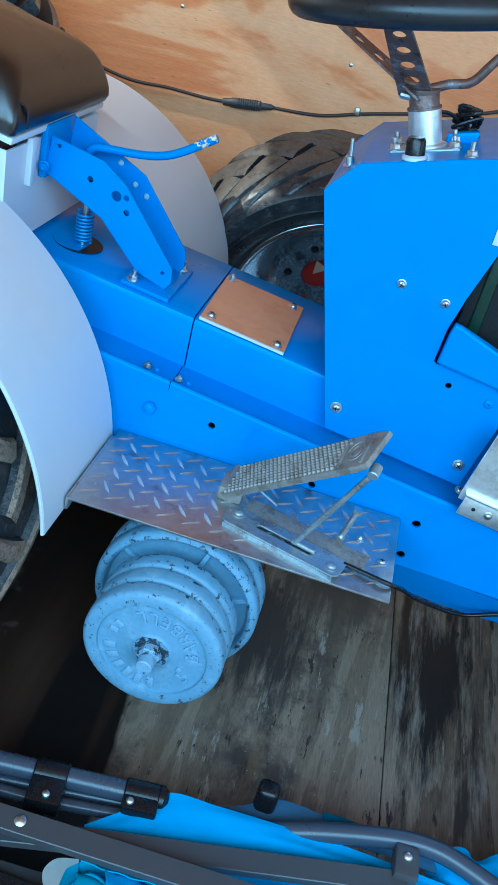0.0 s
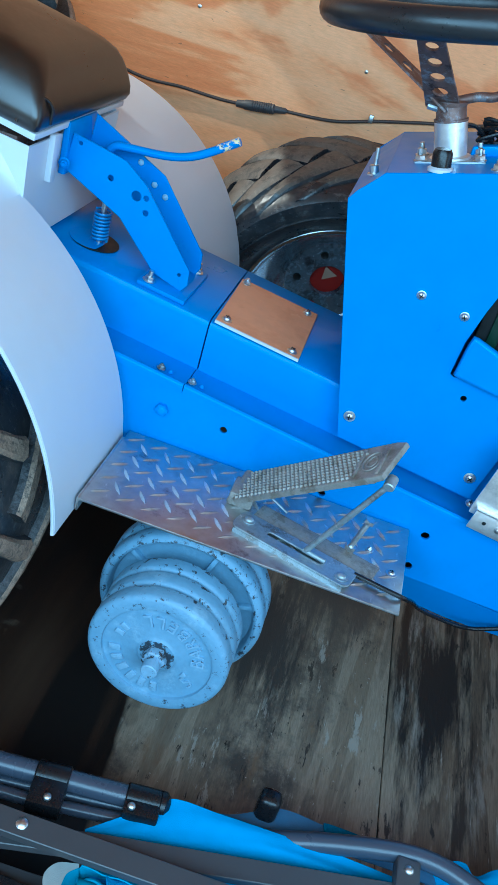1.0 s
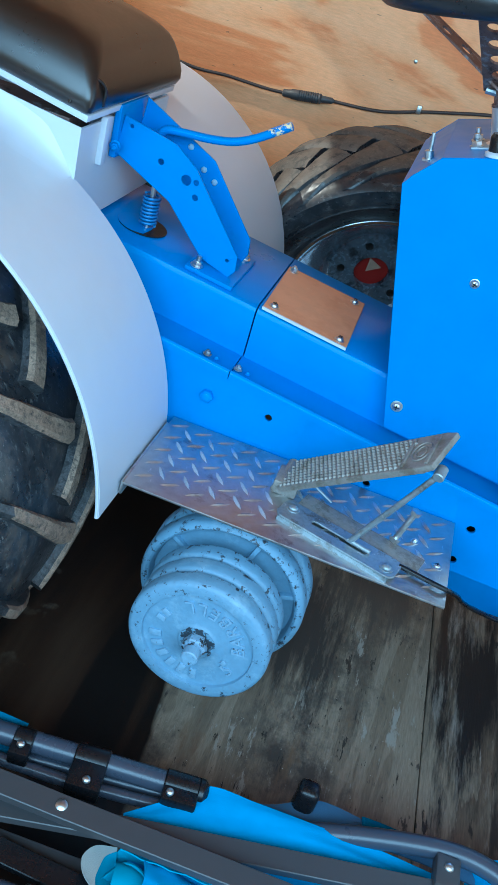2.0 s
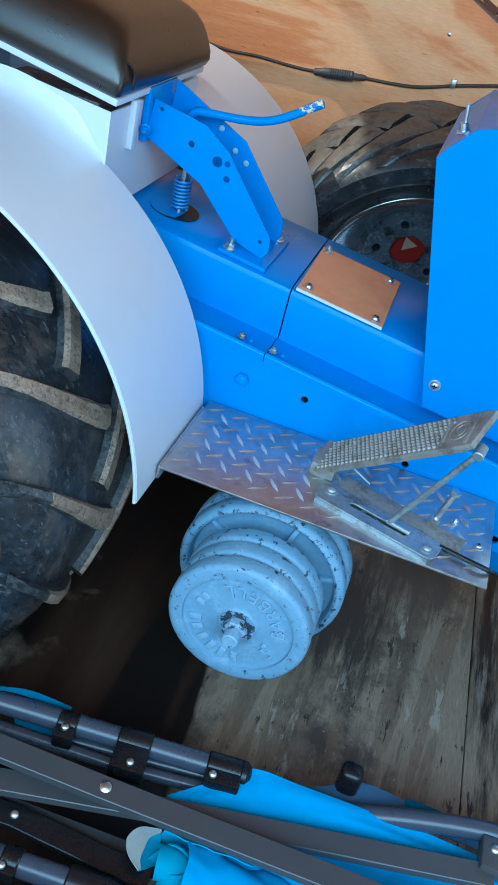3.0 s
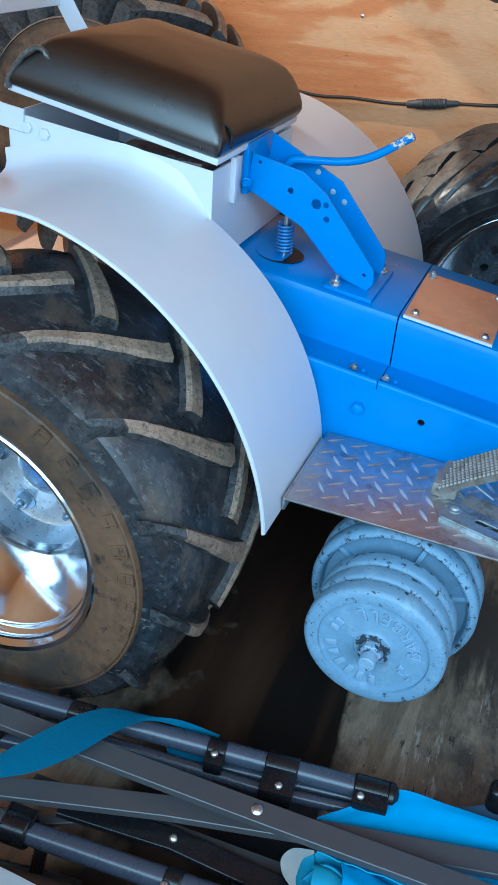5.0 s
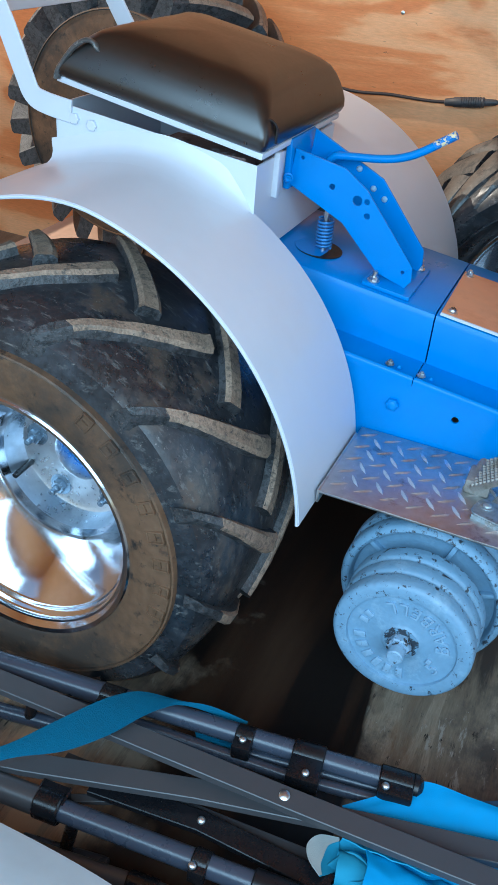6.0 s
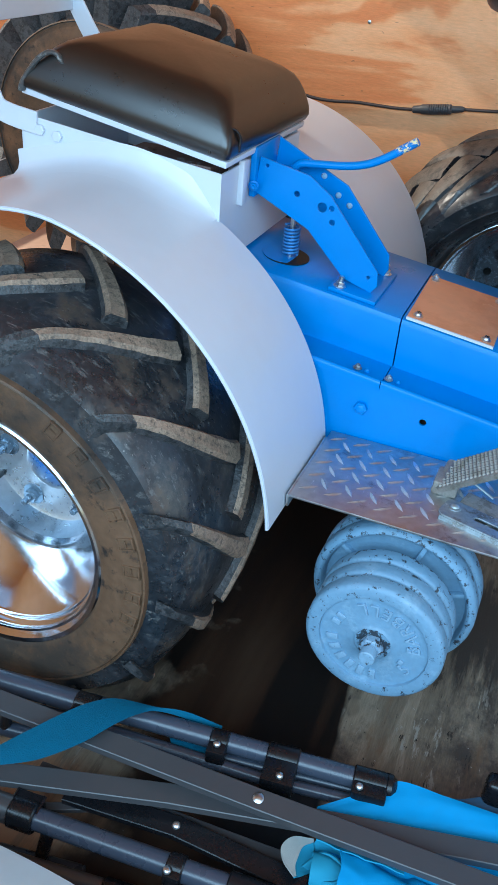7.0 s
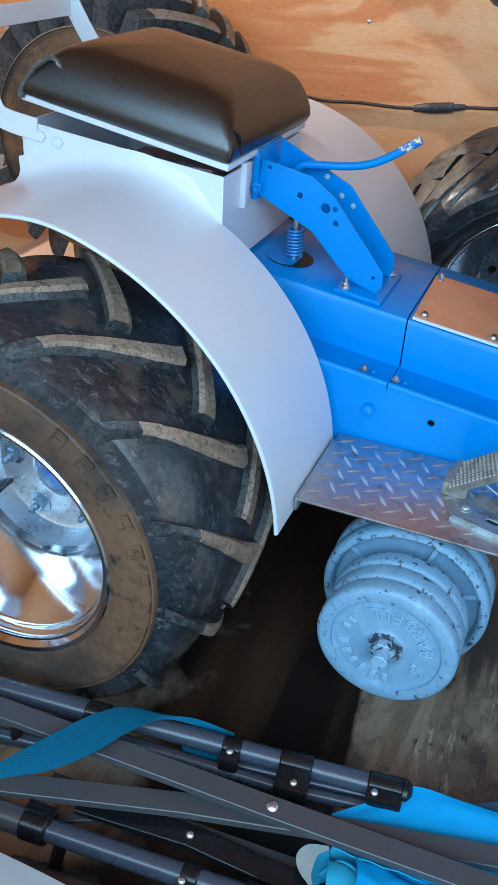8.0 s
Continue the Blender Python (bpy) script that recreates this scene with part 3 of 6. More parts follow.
# ---- wheels ----
def build_wheel(name, label, c, radius, rim_r, half, near, style, group, parent=None, lean=0.0, lugs=14, phase=-5.4, lug_h=0.026, swing=0.0, block=False, base_z=0.001):
    """A tyre on a dished rim; c is the hub's centre, the outer face looks to -y. near: y of the rim's lip from the centre."""
    w = thing(name, (c[0], c[1], 0.0), label, "wheel", group) if parent is None else parent
    place = Matrix.Translation(c) @ Matrix.Rotation(swing, 4, "Z") @ Matrix.Rotation(lean, 4, "X")

    def put(nm, bm, mat, par, lab=""):
        bm.transform(place)
        for v in bm.verts:
            # the tyre stands flat on its support
            v.co.z = max(v.co.z, base_z)
        return part(nm, bm, mat, par, lab)

    a, b = Vector((0, -1, 0)), Vector((0, 0, 0))
    car = radius - lug_h
    sw = min(car, 0.304) if not block else car
    prof = [(1 - half * 0.93, rim_r * 0.95), (1 - half * 0.985, rim_r * 0.995), (1 - half * 1.0, rim_r * 1.03), (1 - half * 1.03, rim_r + (sw - rim_r) * 0.40), (1 - half * 1.01, rim_r + (sw - rim_r) * 0.62),
            (1 - half * 0.97, rim_r + (sw - rim_r) * 0.68), (1 - half * 0.93, rim_r + (car - rim_r) * 0.80), (1 - half * 0.80, car - 0.008), (1 - half * 0.5, car), (1, car + 0.003)]
    if style == "fine":
        # a deep-set bead behind a bulging sidewall
        prof = [(1 + near + 0.004, rim_r * 0.97), (1 + near - 0.002, rim_r * 1.015), (1 + near - 0.012, rim_r * 1.07), (1 - half * 0.97, rim_r + (car - rim_r) * 0.42), (1 - half * 1.02, rim_r + (car - rim_r) * 0.62), (1 - half * 1.0, rim_r + (car - rim_r) * 0.80), (1 - half * 0.93, car - 0.012), (1 - half * 0.80, car - 0.003), (1 - half * 0.5, car + 0.002), (1, car + 0.004)]
    if block:
        # a broad smooth sidewall that runs out to the tread blocks
        prof = [(1 - half * 0.90, rim_r * 0.95), (1 - half * 0.97, rim_r * 1.0), (1 - half * 1.0, rim_r * 1.05), (1 - half * 1.04, rim_r + (car - rim_r) * 0.5), (1 - half * 1.02, rim_r + (car - rim_r) * 0.85),
                (1 - half * 0.995, car - 0.004), (1 - half * 0.97, car), (1 - half * 0.5, car + 0.022), (1, car + 0.030)]
    side = prof[:6]
    crown = prof[5:] + [(2 - h, r) for h, r in prof[::-1][1:]]
    tyre = put("tyre", lathe(crown, a, b, 96), RUBBER, w)
    put("sidewall", lathe(side, a, b, 96), SIDEWALL if style == "lug" else RUBBER, tyre, "brown dusty tyre sidewall" if style == "lug" else "smooth black tyre sidewall")
    ridge = rim_r + (sw - rim_r) * 0.665 if not block else car - 0.004
    put("ridge", lathe([(1 - half * 0.97, ridge - 0.004), (1 - half * 1.022, ridge - 0.0012), (1 - half * 1.016, ridge + 0.0012), (1 - half * 0.94, ridge + 0.004)], a, b, 96), SIDEWALL if style == "lug" else RUBBER, tyre)
    rr = random.Random(7)
    for s in (-1, 1):
        for k in range(lugs):
            ph = phase + 360 / lugs * (k + (0.5 if s > 0 else 0))
            bm = bmesh.new()
            rows = []
            if block:
                y0, y1, turn, wid, steps = 0.006, half * 1.0, 20.0, 0.030, 6
            elif style == "lug":
                y0, y1, turn, wid, steps = -0.020, half * 0.985, 28.0, 0.0175, 18
            else:
                y0, y1, turn, wid, steps = 0.004, half * 0.95, 34.0, 0.029, 10
            for i in range(steps + 1):
                t = i / steps
                y = s * (y0 + (y1 - y0) * t)
                ang = radians(ph + turn * (t ** 1.15))
                drop = max(0.0, t - 0.66) / 0.34 if not block else 0.0
                base = car - 0.012 - 0.03 * drop
                top = radius + 0.001 - (0.010 if not block else 0.040) * t * t - (lug_h + 0.004) * drop ** 2.2
                wd = wid * (1.32 - 0.42 * t) if not block else wid
                lean_to = Vector((math.cos(ang), 0, math.sin(ang)))
                tang = Vector((-math.sin(ang), 0, math.cos(ang)))
                ctr = Vector((0, y, 0))
                run, rise = radius * radians(turn) * 1.15 * max(t, 0.05) ** 0.15, y1 - y0
                skew = Vector((0, -s * run / rise * (1 - t), 0))
                tang = (tang + skew) if not block else tang
                worn = [rr.uniform(-0.0006, 0.0006) for _ in range(6)]
                edge = min(0.0055, max(0.0015, (top - base) * 0.22))
                sec = ((base, -0.70), (top - edge, -0.58), (top, -0.36), (top, 0.36), (top - edge, 0.58), (base, 0.70))
                rows.append([bm.verts.new(ctr + lean_to * (h_ + (w_ if 0 < k_ < 5 else 0)) + tang * (wd * f_ + (w_ * 0.8 if 0 < k_ < 5 else 0))) for k_, ((h_, f_), w_) in enumerate(zip(sec, worn))])
            for p, q in zip(rows, rows[1:]):
                for i in range(5):
                    bm.faces.new((p[i], p[i + 1], q[i + 1], q[i]))
            bm.faces.new(rows[0]), bm.faces.new(rows[-1][::-1])
            top_verts = {v for q in rows for v in q[1:5]}
            for fc in bm.faces:
                fc.material_index = 0 if all(v in top_verts for v in fc.verts) else 1
            # the outer third runs down the shoulder in plain rubber
            outer = {v for q in rows[int(steps * 0.84):] for v in q}
            for fc in bm.faces:
                if all(v in outer for v in fc.verts):
                    fc.material_index = 2
            put("lug", bm, [FINE, RUBBER, RUBBER] if style == "fine" else [LUG, LUG_SIDE, LUG_SIDE], tyre)
    # the sidewall's raised lettering, as plain bars
    if style == "lug" and near is not None:
        for k in range(8):
            ang = radians(56 - 10.0 * k)
            rad = rim_r + (sw - rim_r) * 0.50
            m = Matrix.Rotation(-ang, 4, "Y")
            for dr, dz, hr, hz in ((0, -0.0085, 0.012, 0.0012), (0, 0.0085, 0.012, 0.0012), (-0.0112, 0, 0.0012, 0.0085), (0.0112, 0, 0.0012, 0.0085), (0.0, 0, 0.0010, 0.005)):
                put("lettering_bar", box((rad + dr - hr, -half * 1.028 - 0.0014, dz - hz), (rad + dr + hr, -half + 0.004, dz + hz), 0.0005, m), SIDEWALL, tyre)
    lip = near if near is not None else -half * 0.9
    h = 1 + lip
    f = rim_r
    if style == "lug":
        dish = [(0.013, 0.915), (0.017, 0.922), (0.021, 0.918), (0.024, 0.904), (0.026, 0.890), (0.030, 0.884), (0.034, 0.884), (0.038, 0.874), (0.041, 0.855), (0.128, 0.590), (0.133, 0.578), (0.139, 0.572), (0.150, 0.560)]
    else:
        dish = [(0.016, 0.905), (0.020, 0.90), (0.026, 0.87), (0.098, 0.60), (0.108, 0.575), (0.114, 0.545), (0.122, 0.515), (0.132, 0.48), (0.136, 0.46)]
    if block:
        return w
    rim = put("rim", lathe([(h + 0.012, f * 0.93), (h + 0.010, f * 0.985), (h + 0.003, f * 1.0), (h, f * 0.985), (h + 0.002, f * 0.955), (h + 0.012, f * 0.93)] + [(h + d, f * q) for d, q in dish], a, b, 72), CHROME if style == "lug" else BOWL, w, "polished chrome rim" if style == "lug" else "dulled chrome rim")
    if style == "lug" and not block:
        put("wheel_disc", lathe([(h + d, f * q) for d, q in ((0.1495, 0.561), (0.172, 0.540), (0.186, 0.51), (0.190, 0.47), (0.190, 0.225), (0.194, 0.21), (0.255, 0.208))], a, b, 72), SILVER, w, "bright steel wheel centre disc")
        put("hub", lathe([(h + 0.212, 0), (h + 0.212, f * 0.16), (h + 0.217, f * 0.204), (h + 0.250, f * 0.204)], a, b, 32), BLUE, w, "blue painted wheel hub")
        for k in range(5):
            ang = radians(170 + 72 * k)
            p = Vector((math.cos(ang) * f * 0.39, lip + 0.190, math.sin(ang) * f * 0.39))
            put("wheel_bolt", merge(hex_bolt(p, (0, -1, 0), 0.0125, 0.012, 0.019), rod(p, p + Vector((0, -0.030, 0)), 0.0055, 10)), DISC, w)
        p = Vector((math.cos(radians(205)) * f * 0.50, lip + 0.150, math.sin(radians(205)) * f * 0.50))
        put("valve_stem", rod(p + Vector((0, 0.04, 0)), p + Vector((0.004, -0.012, 0.003)), 0.005, 10), BLACK, w)
    elif not block:
        put("wheel_disc", lathe([(h + d, f * q) for d, q in ((0.1355, 0.462), (0.136, 0.45), (0.136, 0.195), (0.139, 0.185), (0.152, 0.183))], a, b, 72), DISC, w, "blue-grey steel wheel centre disc")
        put("hub", lathe([(h + 0.156, 0), (h + 0.156, f * 0.22), (h + 0.17, f * 0.22)], a, b, 32), RED, w, "red painted backing behind the hub hole")
        for k in range(5):
            ang = radians(40 + 72 * k)
            p = Vector((math.cos(ang) * f * 0.335, lip + 0.1355, math.sin(ang) * f * 0.335))
            if k == 0:
                # tan triangle added to paint a reflection in the hub hole
                tan = lathe([(0, 0), (0, f * 0.10), (0.002, f * 0.10), (0.002, 0)], (0, lip + 0.1535, f * 0.05), (0, lip - 1, f * 0.05), 3)
                put("hub_reflection_piece", tan, CARTON, rim, "tan triangle painting a reflection in the hub hole")
            # solid discs: dark ones paint the shade of a hole, red ones the backing
            put("bolt_hole_disc", lathe([(0, 0), (0.0005, f * 0.032), (0.002, f * 0.042), (-0.002, f * 0.045)], p, p + Vector((0, -1, 0)), 14), DARK if k % 3 else RED, rim)
    return w


# ---- the tractor ----
YC = 1.30


def fender_drop(a):
    """How much the near fender sinks below its circle behind the axle, by angle in degrees."""
    f = min(1.0, max(0.0, (a - 76) / 30))
    return 0.024 * f * f * (3 - 2 * f)


def build_fender(tractor, cx, cz, r, y0, y1, lip_y, a0, a1, label, drop=0.0):
    """A curved strip of sheet metal over a wheel, with a rolled outer edge."""
    bm = bmesh.new()
    n, rows = 72, []
    for i in range(n + 1):
        a = radians(a0 + (a1 - a0) * i / n)
        d = Vector((math.cos(a), 0, math.sin(a)))
        o = Vector((cx, 0, cz))
        ys = [y0 + (y1 - y0) * k / 6 for k in range(7)]
        o -= d * drop * fender_drop(math.degrees(a))
        rows.append([bm.verts.new(o + d * r + Vector((0, y, 0))) for y in ys] + [bm.verts.new(o + d * (r - 0.003) + Vector((0, y, 0))) for y in ys[::-1]])
    k = len(rows[0])
    for p, q in zip(rows, rows[1:]):
        for i in range(k):
            bm.faces.new((p[i], p[(i + 1) % k], q[(i + 1) % k], q[i]))
    bm.faces.new(rows[0][::-1]), bm.faces.new(rows[-1])
    fender = part("fender", bm, WHITE, tractor, label)
    pts = [(cx + math.cos(radians(a0 + (a1 - a0) * i / n)) * (r - 0.003), lip_y, cz + math.sin(radians(a0 + (a1 - a0) * i / n)) * (r - 0.003)) for i in range(n + 1)]
    pts = [(x - math.cos(radians(a)) * drop * fender_drop(a), y, z - math.sin(radians(a)) * drop * fender_drop(a)) for (x, y, z), a in zip(pts, [a0 + (a1 - a0) * i / n for i in range(n + 1)])]
    part("rolled_edge", sweep(pts, ring_section(0.0026, 8), up=(0, 1, 0)), WHITE, fender)
    return fender


def build_tractor():
    t = thing("garden_tractor", (-0.1, YC, 0.0), "small bright blue garden tractor with white fenders and black seat", "tractor")
    # rear wheels
    build_wheel("rear_wheel", "", (-0.487, 0.885, 0.324), 0.346, 0.203, 0.160, -0.160, "lug", "", parent=t, lug_h=0.018, lugs=13, phase=-5.4)
    build_wheel("rear_wheel", "", (-0.485, 1.715, 0.327), 0.340, 0.196, 0.158, None, "lug", "", parent=t)
    part("axle", rod((-0.485, 1.0, 0.327), (-0.485, 1.6, 0.327), 0.04, 24), BLUE, t)
    build_fender(t, -0.511, 0.345, 0.417, 0.852, 1.098, 0.852, 4.8, 168, "glossy white fender over the rear wheel", 1.0)
    build_fender(t, -0.474, 0.380, 0.391, 1.43, 1.75, 1.75, 2, 118, "glossy white fender over the far rear wheel")
    # frame rails: a channel with a lipped top flange
    side = lambda y: (lambda u, v, d: (u, y + d, v))
    rail = [(-0.36, low(-0.36, 0.500)), (0.95, low(0.95, 0.500)), (0.95, 0.305), (0.535, 0.316), (0.369, 0.320), (0.30, 0.335), (-0.36, 0.385)]
    holes = [(0.046, 0.457, 0.0055), (0.213, 0.411, 0.0055), (0.348, 0.385, 0.0065), (0.378, 0.401, 0.0065), (0.373, 0.340, 0.0065)]
    part("frame_rail", sheet(rail, 0.006, side(1.108), holes, 0.001), BLUE, t)
    part("frame_rail", sheet(rail, 0.006, side(2 * YC - 1.114)), BLUE, t)
    lip = [(0.26, 0.330, 0.341), (0.31, 0.288, 0.333), (0.345, 0.270, 0.3225), (0.38, 0.259, 0.3215), (0.42, 0.250, 0.319), (0.465, 0.2455, 0.3165), (0.51, 0.2455, 0.3135), (0.56, 0.247, 0.3105), (0.62, 0.25, 0.307), (0.75, 0.255, 0.302)]
    bm = bmesh.new()
    rows = [[bm.verts.new((x, 1.1095, zt)), bm.verts.new((x, 1.142, zb)), bm.verts.new((x, 1.146, zb)), bm.verts.new((x, 1.1135, zt))] for x, zb, zt in lip]
    for p, q in zip(rows, rows[1:]):
        for i in range(4):
            bm.faces.new((p[i], p[(i + 1) % 4], q[(i + 1) % 4], q[i]))
    part("rail_lower_lip", bm, BLUE, t)
    # added near-black sheet: puts the rail's inner shade behind its holes
    part("frame_dark_sheet", box((-0.7, 1.16, 0.30), (0.9, 1.166, 0.42)), DARK, t)
    # top flange with a raised lip
    for y0, y1, xa, xb in ((1.104, 1.182, -0.36, -0.0272), (1.104, 1.182, -0.0258, 0.95), (2 * YC - 1.182, 2 * YC - 1.104, -0.36, 0.95)):
        bm = bmesh.new()
        sec = [(y0, 0.498), (y0, 0.5060), (y0 + 0.0006, 0.5088), (y0 + 0.0022, 0.5110), (y0 + 0.0046, 0.5120), (y0 + 0.0070, 0.5110), (y0 + 0.0092, 0.5080), (y0 + 0.0125, 0.5045), (y1, 0.508), (y1, 0.499)]
        ends = []
        for x in (xa, xb):
            ends.append([bm.verts.new((x, y, low(x, z))) for y, z in sec])
        k = len(sec)
        for i in range(k):
            bm.faces.new((ends[0][i], ends[0][(i + 1) % k], ends[1][(i + 1) % k], ends[1][i]))
        bm.faces.new(ends[0][::-1]), bm.faces.new(ends[1])
        part("rail_flange", bm, BLUE, t)
    # centre tunnel in two lengths, with a gap between them
    for x0, x1 in ((-0.42, -0.0258), (-0.0235, 0.50)):
        bm = bmesh.new()
        ya, yb = 1.172, 2 * YC - 1.172
        sec = [(ya, 0.505), (ya, 0.578), (ya + 0.004, 0.586), (ya + 0.012, 0.589), (yb - 0.012, 0.589), (yb - 0.004, 0.586), (yb, 0.578), (yb, 0.505)]
        ends = [[bm.verts.new((x, y, low(x, z))) for y, z in sec] for x in (x0, x1)]
        k = len(sec)
        for i in range(k):
            bm.faces.new((ends[0][i], ends[0][(i + 1) % k], ends[1][(i + 1) % k], ends[1][i]))
        bm.faces.new(ends[0][::-1]), bm.faces.new(ends[1])
        part("tunnel_cover", bm, BLUE, t)
    # cover board with its four screws
    x0, x1, ya, yb, z = -0.018, 0.116, 1.178, 1.365, 0.5895
    top = lambda u, v, d: (u, v, low(u, z) + d)
    plate = part("cover_board", sheet([(x0, ya), (x1, ya), (x1 - 0.002, yb), (x0 - 0.004, yb)], 0.004, top, bevel=0.0008), COPPER, t, "orange-brown painted cover board")
    part("board_edge", box((x0, ya - 0.0035, 0), (x1, ya - 0.0005, 0.0042), 0.0, Matrix(((1, 0, 0, 0), (0, 1, 0, 0), (-math.tan(TILT), 0, 1, z - 0.006), (0, 0, 0, 1)))), WHITE, plate)
    for x, y in ((-0.012, 1.352), (0.098, 1.348), (0.102, 1.190), (-0.004, 1.192)):
        part("screw", hex_bolt((x, y, low(x, z + 0.004)), (0.1, 0, 1), 0.0058, 0.005, 0.008, dome=(x > -0.01), slot=(x > -0.01)), [ZINC, DARK], plate)
    for x, y in ((-0.070, 1.129), (-0.020, 1.129)):
        part("flange_bolt", hex_bolt((x, y, low(x, 0.507)), (0.1, 0, 1), 0.0048, 0.004, 0.007), STEEL, t)
        part("bolt_end", hex_bolt((x + 0.016, y - 0.004, low(x, 0.507)), (0.1, 0, 1), 0.003, 0.003, 0.004, dome=True), BLUE, t)
    part("frame_bolt", merge(hex_bolt((-0.05, 1.108, 0.457), (0, -1, 0), 0.0105, 0.008, 0.0, slot=True), hex_bolt((-0.05, 1.1005, 0.457), (0, -1, 0), 0.0072, 0.003, 0.0, dome=True)), BLUE, t)
    # dash tower
    dash_side = [(0.207, 0.492), (0.114, 0.825), (0.122, 0.838), (0.150, 0.869), (0.312, 0.919), (0.42, 0.955), (0.395, 0.89), (0.350, 0.805), (0.333, 0.74), (0.3235, 0.692), (0.3215, 0.643), (0.327, 0.6395), (0.345, 0.6425), (0.381, 0.638), (0.430, 0.626), (0.438, 0.573), (0.419, 0.466)]
    near_side = part("dash_side", sheet(dash_side, 0.003, side(1.143), [(0.352, 0.614, 0.0045)]), BLUE, t, "bright blue painted dash side panel")
    part("dash_side", sheet(dash_side[:7] + [(0.40, 0.46)], 0.003, side(2 * YC - 1.146)), BLUE, t)
    for p, q in (((0.207, 0.492), (0.114, 0.825)), ((0.114, 0.825), (0.150, 0.869)), ((0.150, 0.869), (0.312, 0.919)), ((0.312, 0.919), (0.42, 0.955))):
        bm = bmesh.new()
        n = Vector((-(q[1] - p[1]), 0, q[0] - p[0])).normalized() * 0.003
        y0, y1 = 1.1445, 2 * YC - 1.1445
        vs = [bm.verts.new(v) for v in ((p[0], y0, p[1]), (q[0], y0, q[1]), (q[0], y1, q[1]), (p[0], y1, p[1]))]
        ws = [bm.verts.new(v.co - n * -0.2) for v in vs]
        bm.faces.new(vs), bm.faces.new(ws[::-1])
        for i in range(4):
            bm.faces.new((vs[i], vs[(i + 1) % 4], ws[(i + 1) % 4], ws[i]))
        part("dash_panel", bm, BLUE, t)
    for x, z in ((0.246, 0.735), (0.309, 0.726), (0.213, 0.530), (0.407, 0.499)):
        big = z < 0.6
        part("screw", hex_bolt((x, 1.143, z), (0, -1, 0), 0.0062 if big else 0.0055, 0.004, 0.0088 if big else 0.0066, dome=True, slot=True), [ZINC, DARK], near_side)
    part("screw", hex_bolt((0.413, 1.143, 0.605), (0, -1, 0), 0.007, 0.004, 0, dome=True, slot=True), BLUE, near_side)
    part("screw", hex_bolt((0.418, 1.118, 0.473), (0, -0.4, 1), 0.005, 0.003, 0.007, dome=True, slot=True), [ZINC, DARK], t)
    # hood edge, engine bay and front plate
    part("hood_side", sheet([(0.3250, 0.646), (0.3275, 0.692), (0.3305, 0.706), (0.338, 0.7055), (0.396, 0.685), (0.80, 0.545), (0.80, 0.45), (0.416, 0.633), (0.333, 0.645)], 0.014, side(1.131), bevel=0.004), BLUE, t, "rounded blue hood side panel")
    part("engine_block", box((0.37, 1.19, 0.56), (0.75, 1.45, 0.86), 0.015), DARK, t, "dark engine behind the dash")
    part("engine_shroud", box((0.350, 1.160, 0.66), (0.366, 1.1655, 0.84), 0.003), GREEN, t)
    # added dark sheet that shuts out the wall and paints the bay's shade
    part("engine_bay_dark_sheet", box((0.335, 1.166, 0.60), (0.85, 1.172, 0.93), 0.002), DARK, t)
    part("hood_decal", box((0.338, 1.1405, 0.818), (0.372, 1.1425, 0.850), 0.0005), WHITE, t, "white painted hood stripe")
    alu = part("front_side_plate", sheet([(0.416, 0.474), (0.4165, 0.487), (0.432, 0.590), (0.62, 0.62), (0.75, 0.50), (0.75, 0.42)], 0.003, side(1.094), bevel=0.0008), ALU, t, "scratched bare aluminium side plate")
    part("plate_flange", merge(box((0.0, 0, 0), (0.32, 0.003, 0.033), 0.001, pose(0.419, 1.083, 0.456, 0, 7.5, 0)), box((0.0, 0, 0.030), (0.32, 0.012, 0.033), 0.001, pose(0.419, 1.083, 0.456, 0, 7.5, 0))), ALU, alu)
    for x in (0.440, 0.462, 0.487):
        # one zinc screw; the flat dark dots paint the shade of open holes
        part("plate_screw_and_hole", hex_bolt((x, 1.083, 0.472 - 0.13 * (x - 0.427)), (0, -1, 0), 0.0045 if x > 0.45 else 0.003, 0.003 if 0.45 < x < 0.47 else 0.0008, 0.006 if 0.45 < x < 0.47 else 0, dome=True), ZINC if 0.45 < x < 0.47 else DARK, alu)
    build_dash_top(t)
    build_steering(t)
    build_seat(t)
    build_board(t)
    build_weights(t)
    # front axle and wheels under the hood, out of the walk's view but for their place
    part("front_axle", rod((0.80, 0.95, 0.22), (0.80, 2 * YC - 0.95, 0.22), 0.03, 16), BLUE, t)
    for y in (0.93, 2 * YC - 0.93):
        part("front_tyre", lathe([(-0.06, 0.10), (-0.07, 0.15), (-0.055, 0.205), (0, 0.215), (0.055, 0.205), (0.07, 0.15), (0.06, 0.10)], (0.80, y, 0.215), (0.80, y + 1, 0.215), 48), RUBBER, t)
        part("front_rim", lathe([(-0.058, 0), (-0.04, 0.05), (-0.06, 0.10), (0.06, 0.10), (0.04, 0.05), (0.058, 0)], (0.80, y, 0.215), (0.80, y + 1, 0.215), 40), CHROME, t)
    part("hood", sheet([(0.45, 0.90), (0.45, 0.945), (0.95, 0.85), (1.0, 0.78), (1.0, 0.45), (0.96, 0.45), (0.94, 0.80)], 2 * (YC - 1.15), side(1.15)), BLUE, t)
    return t


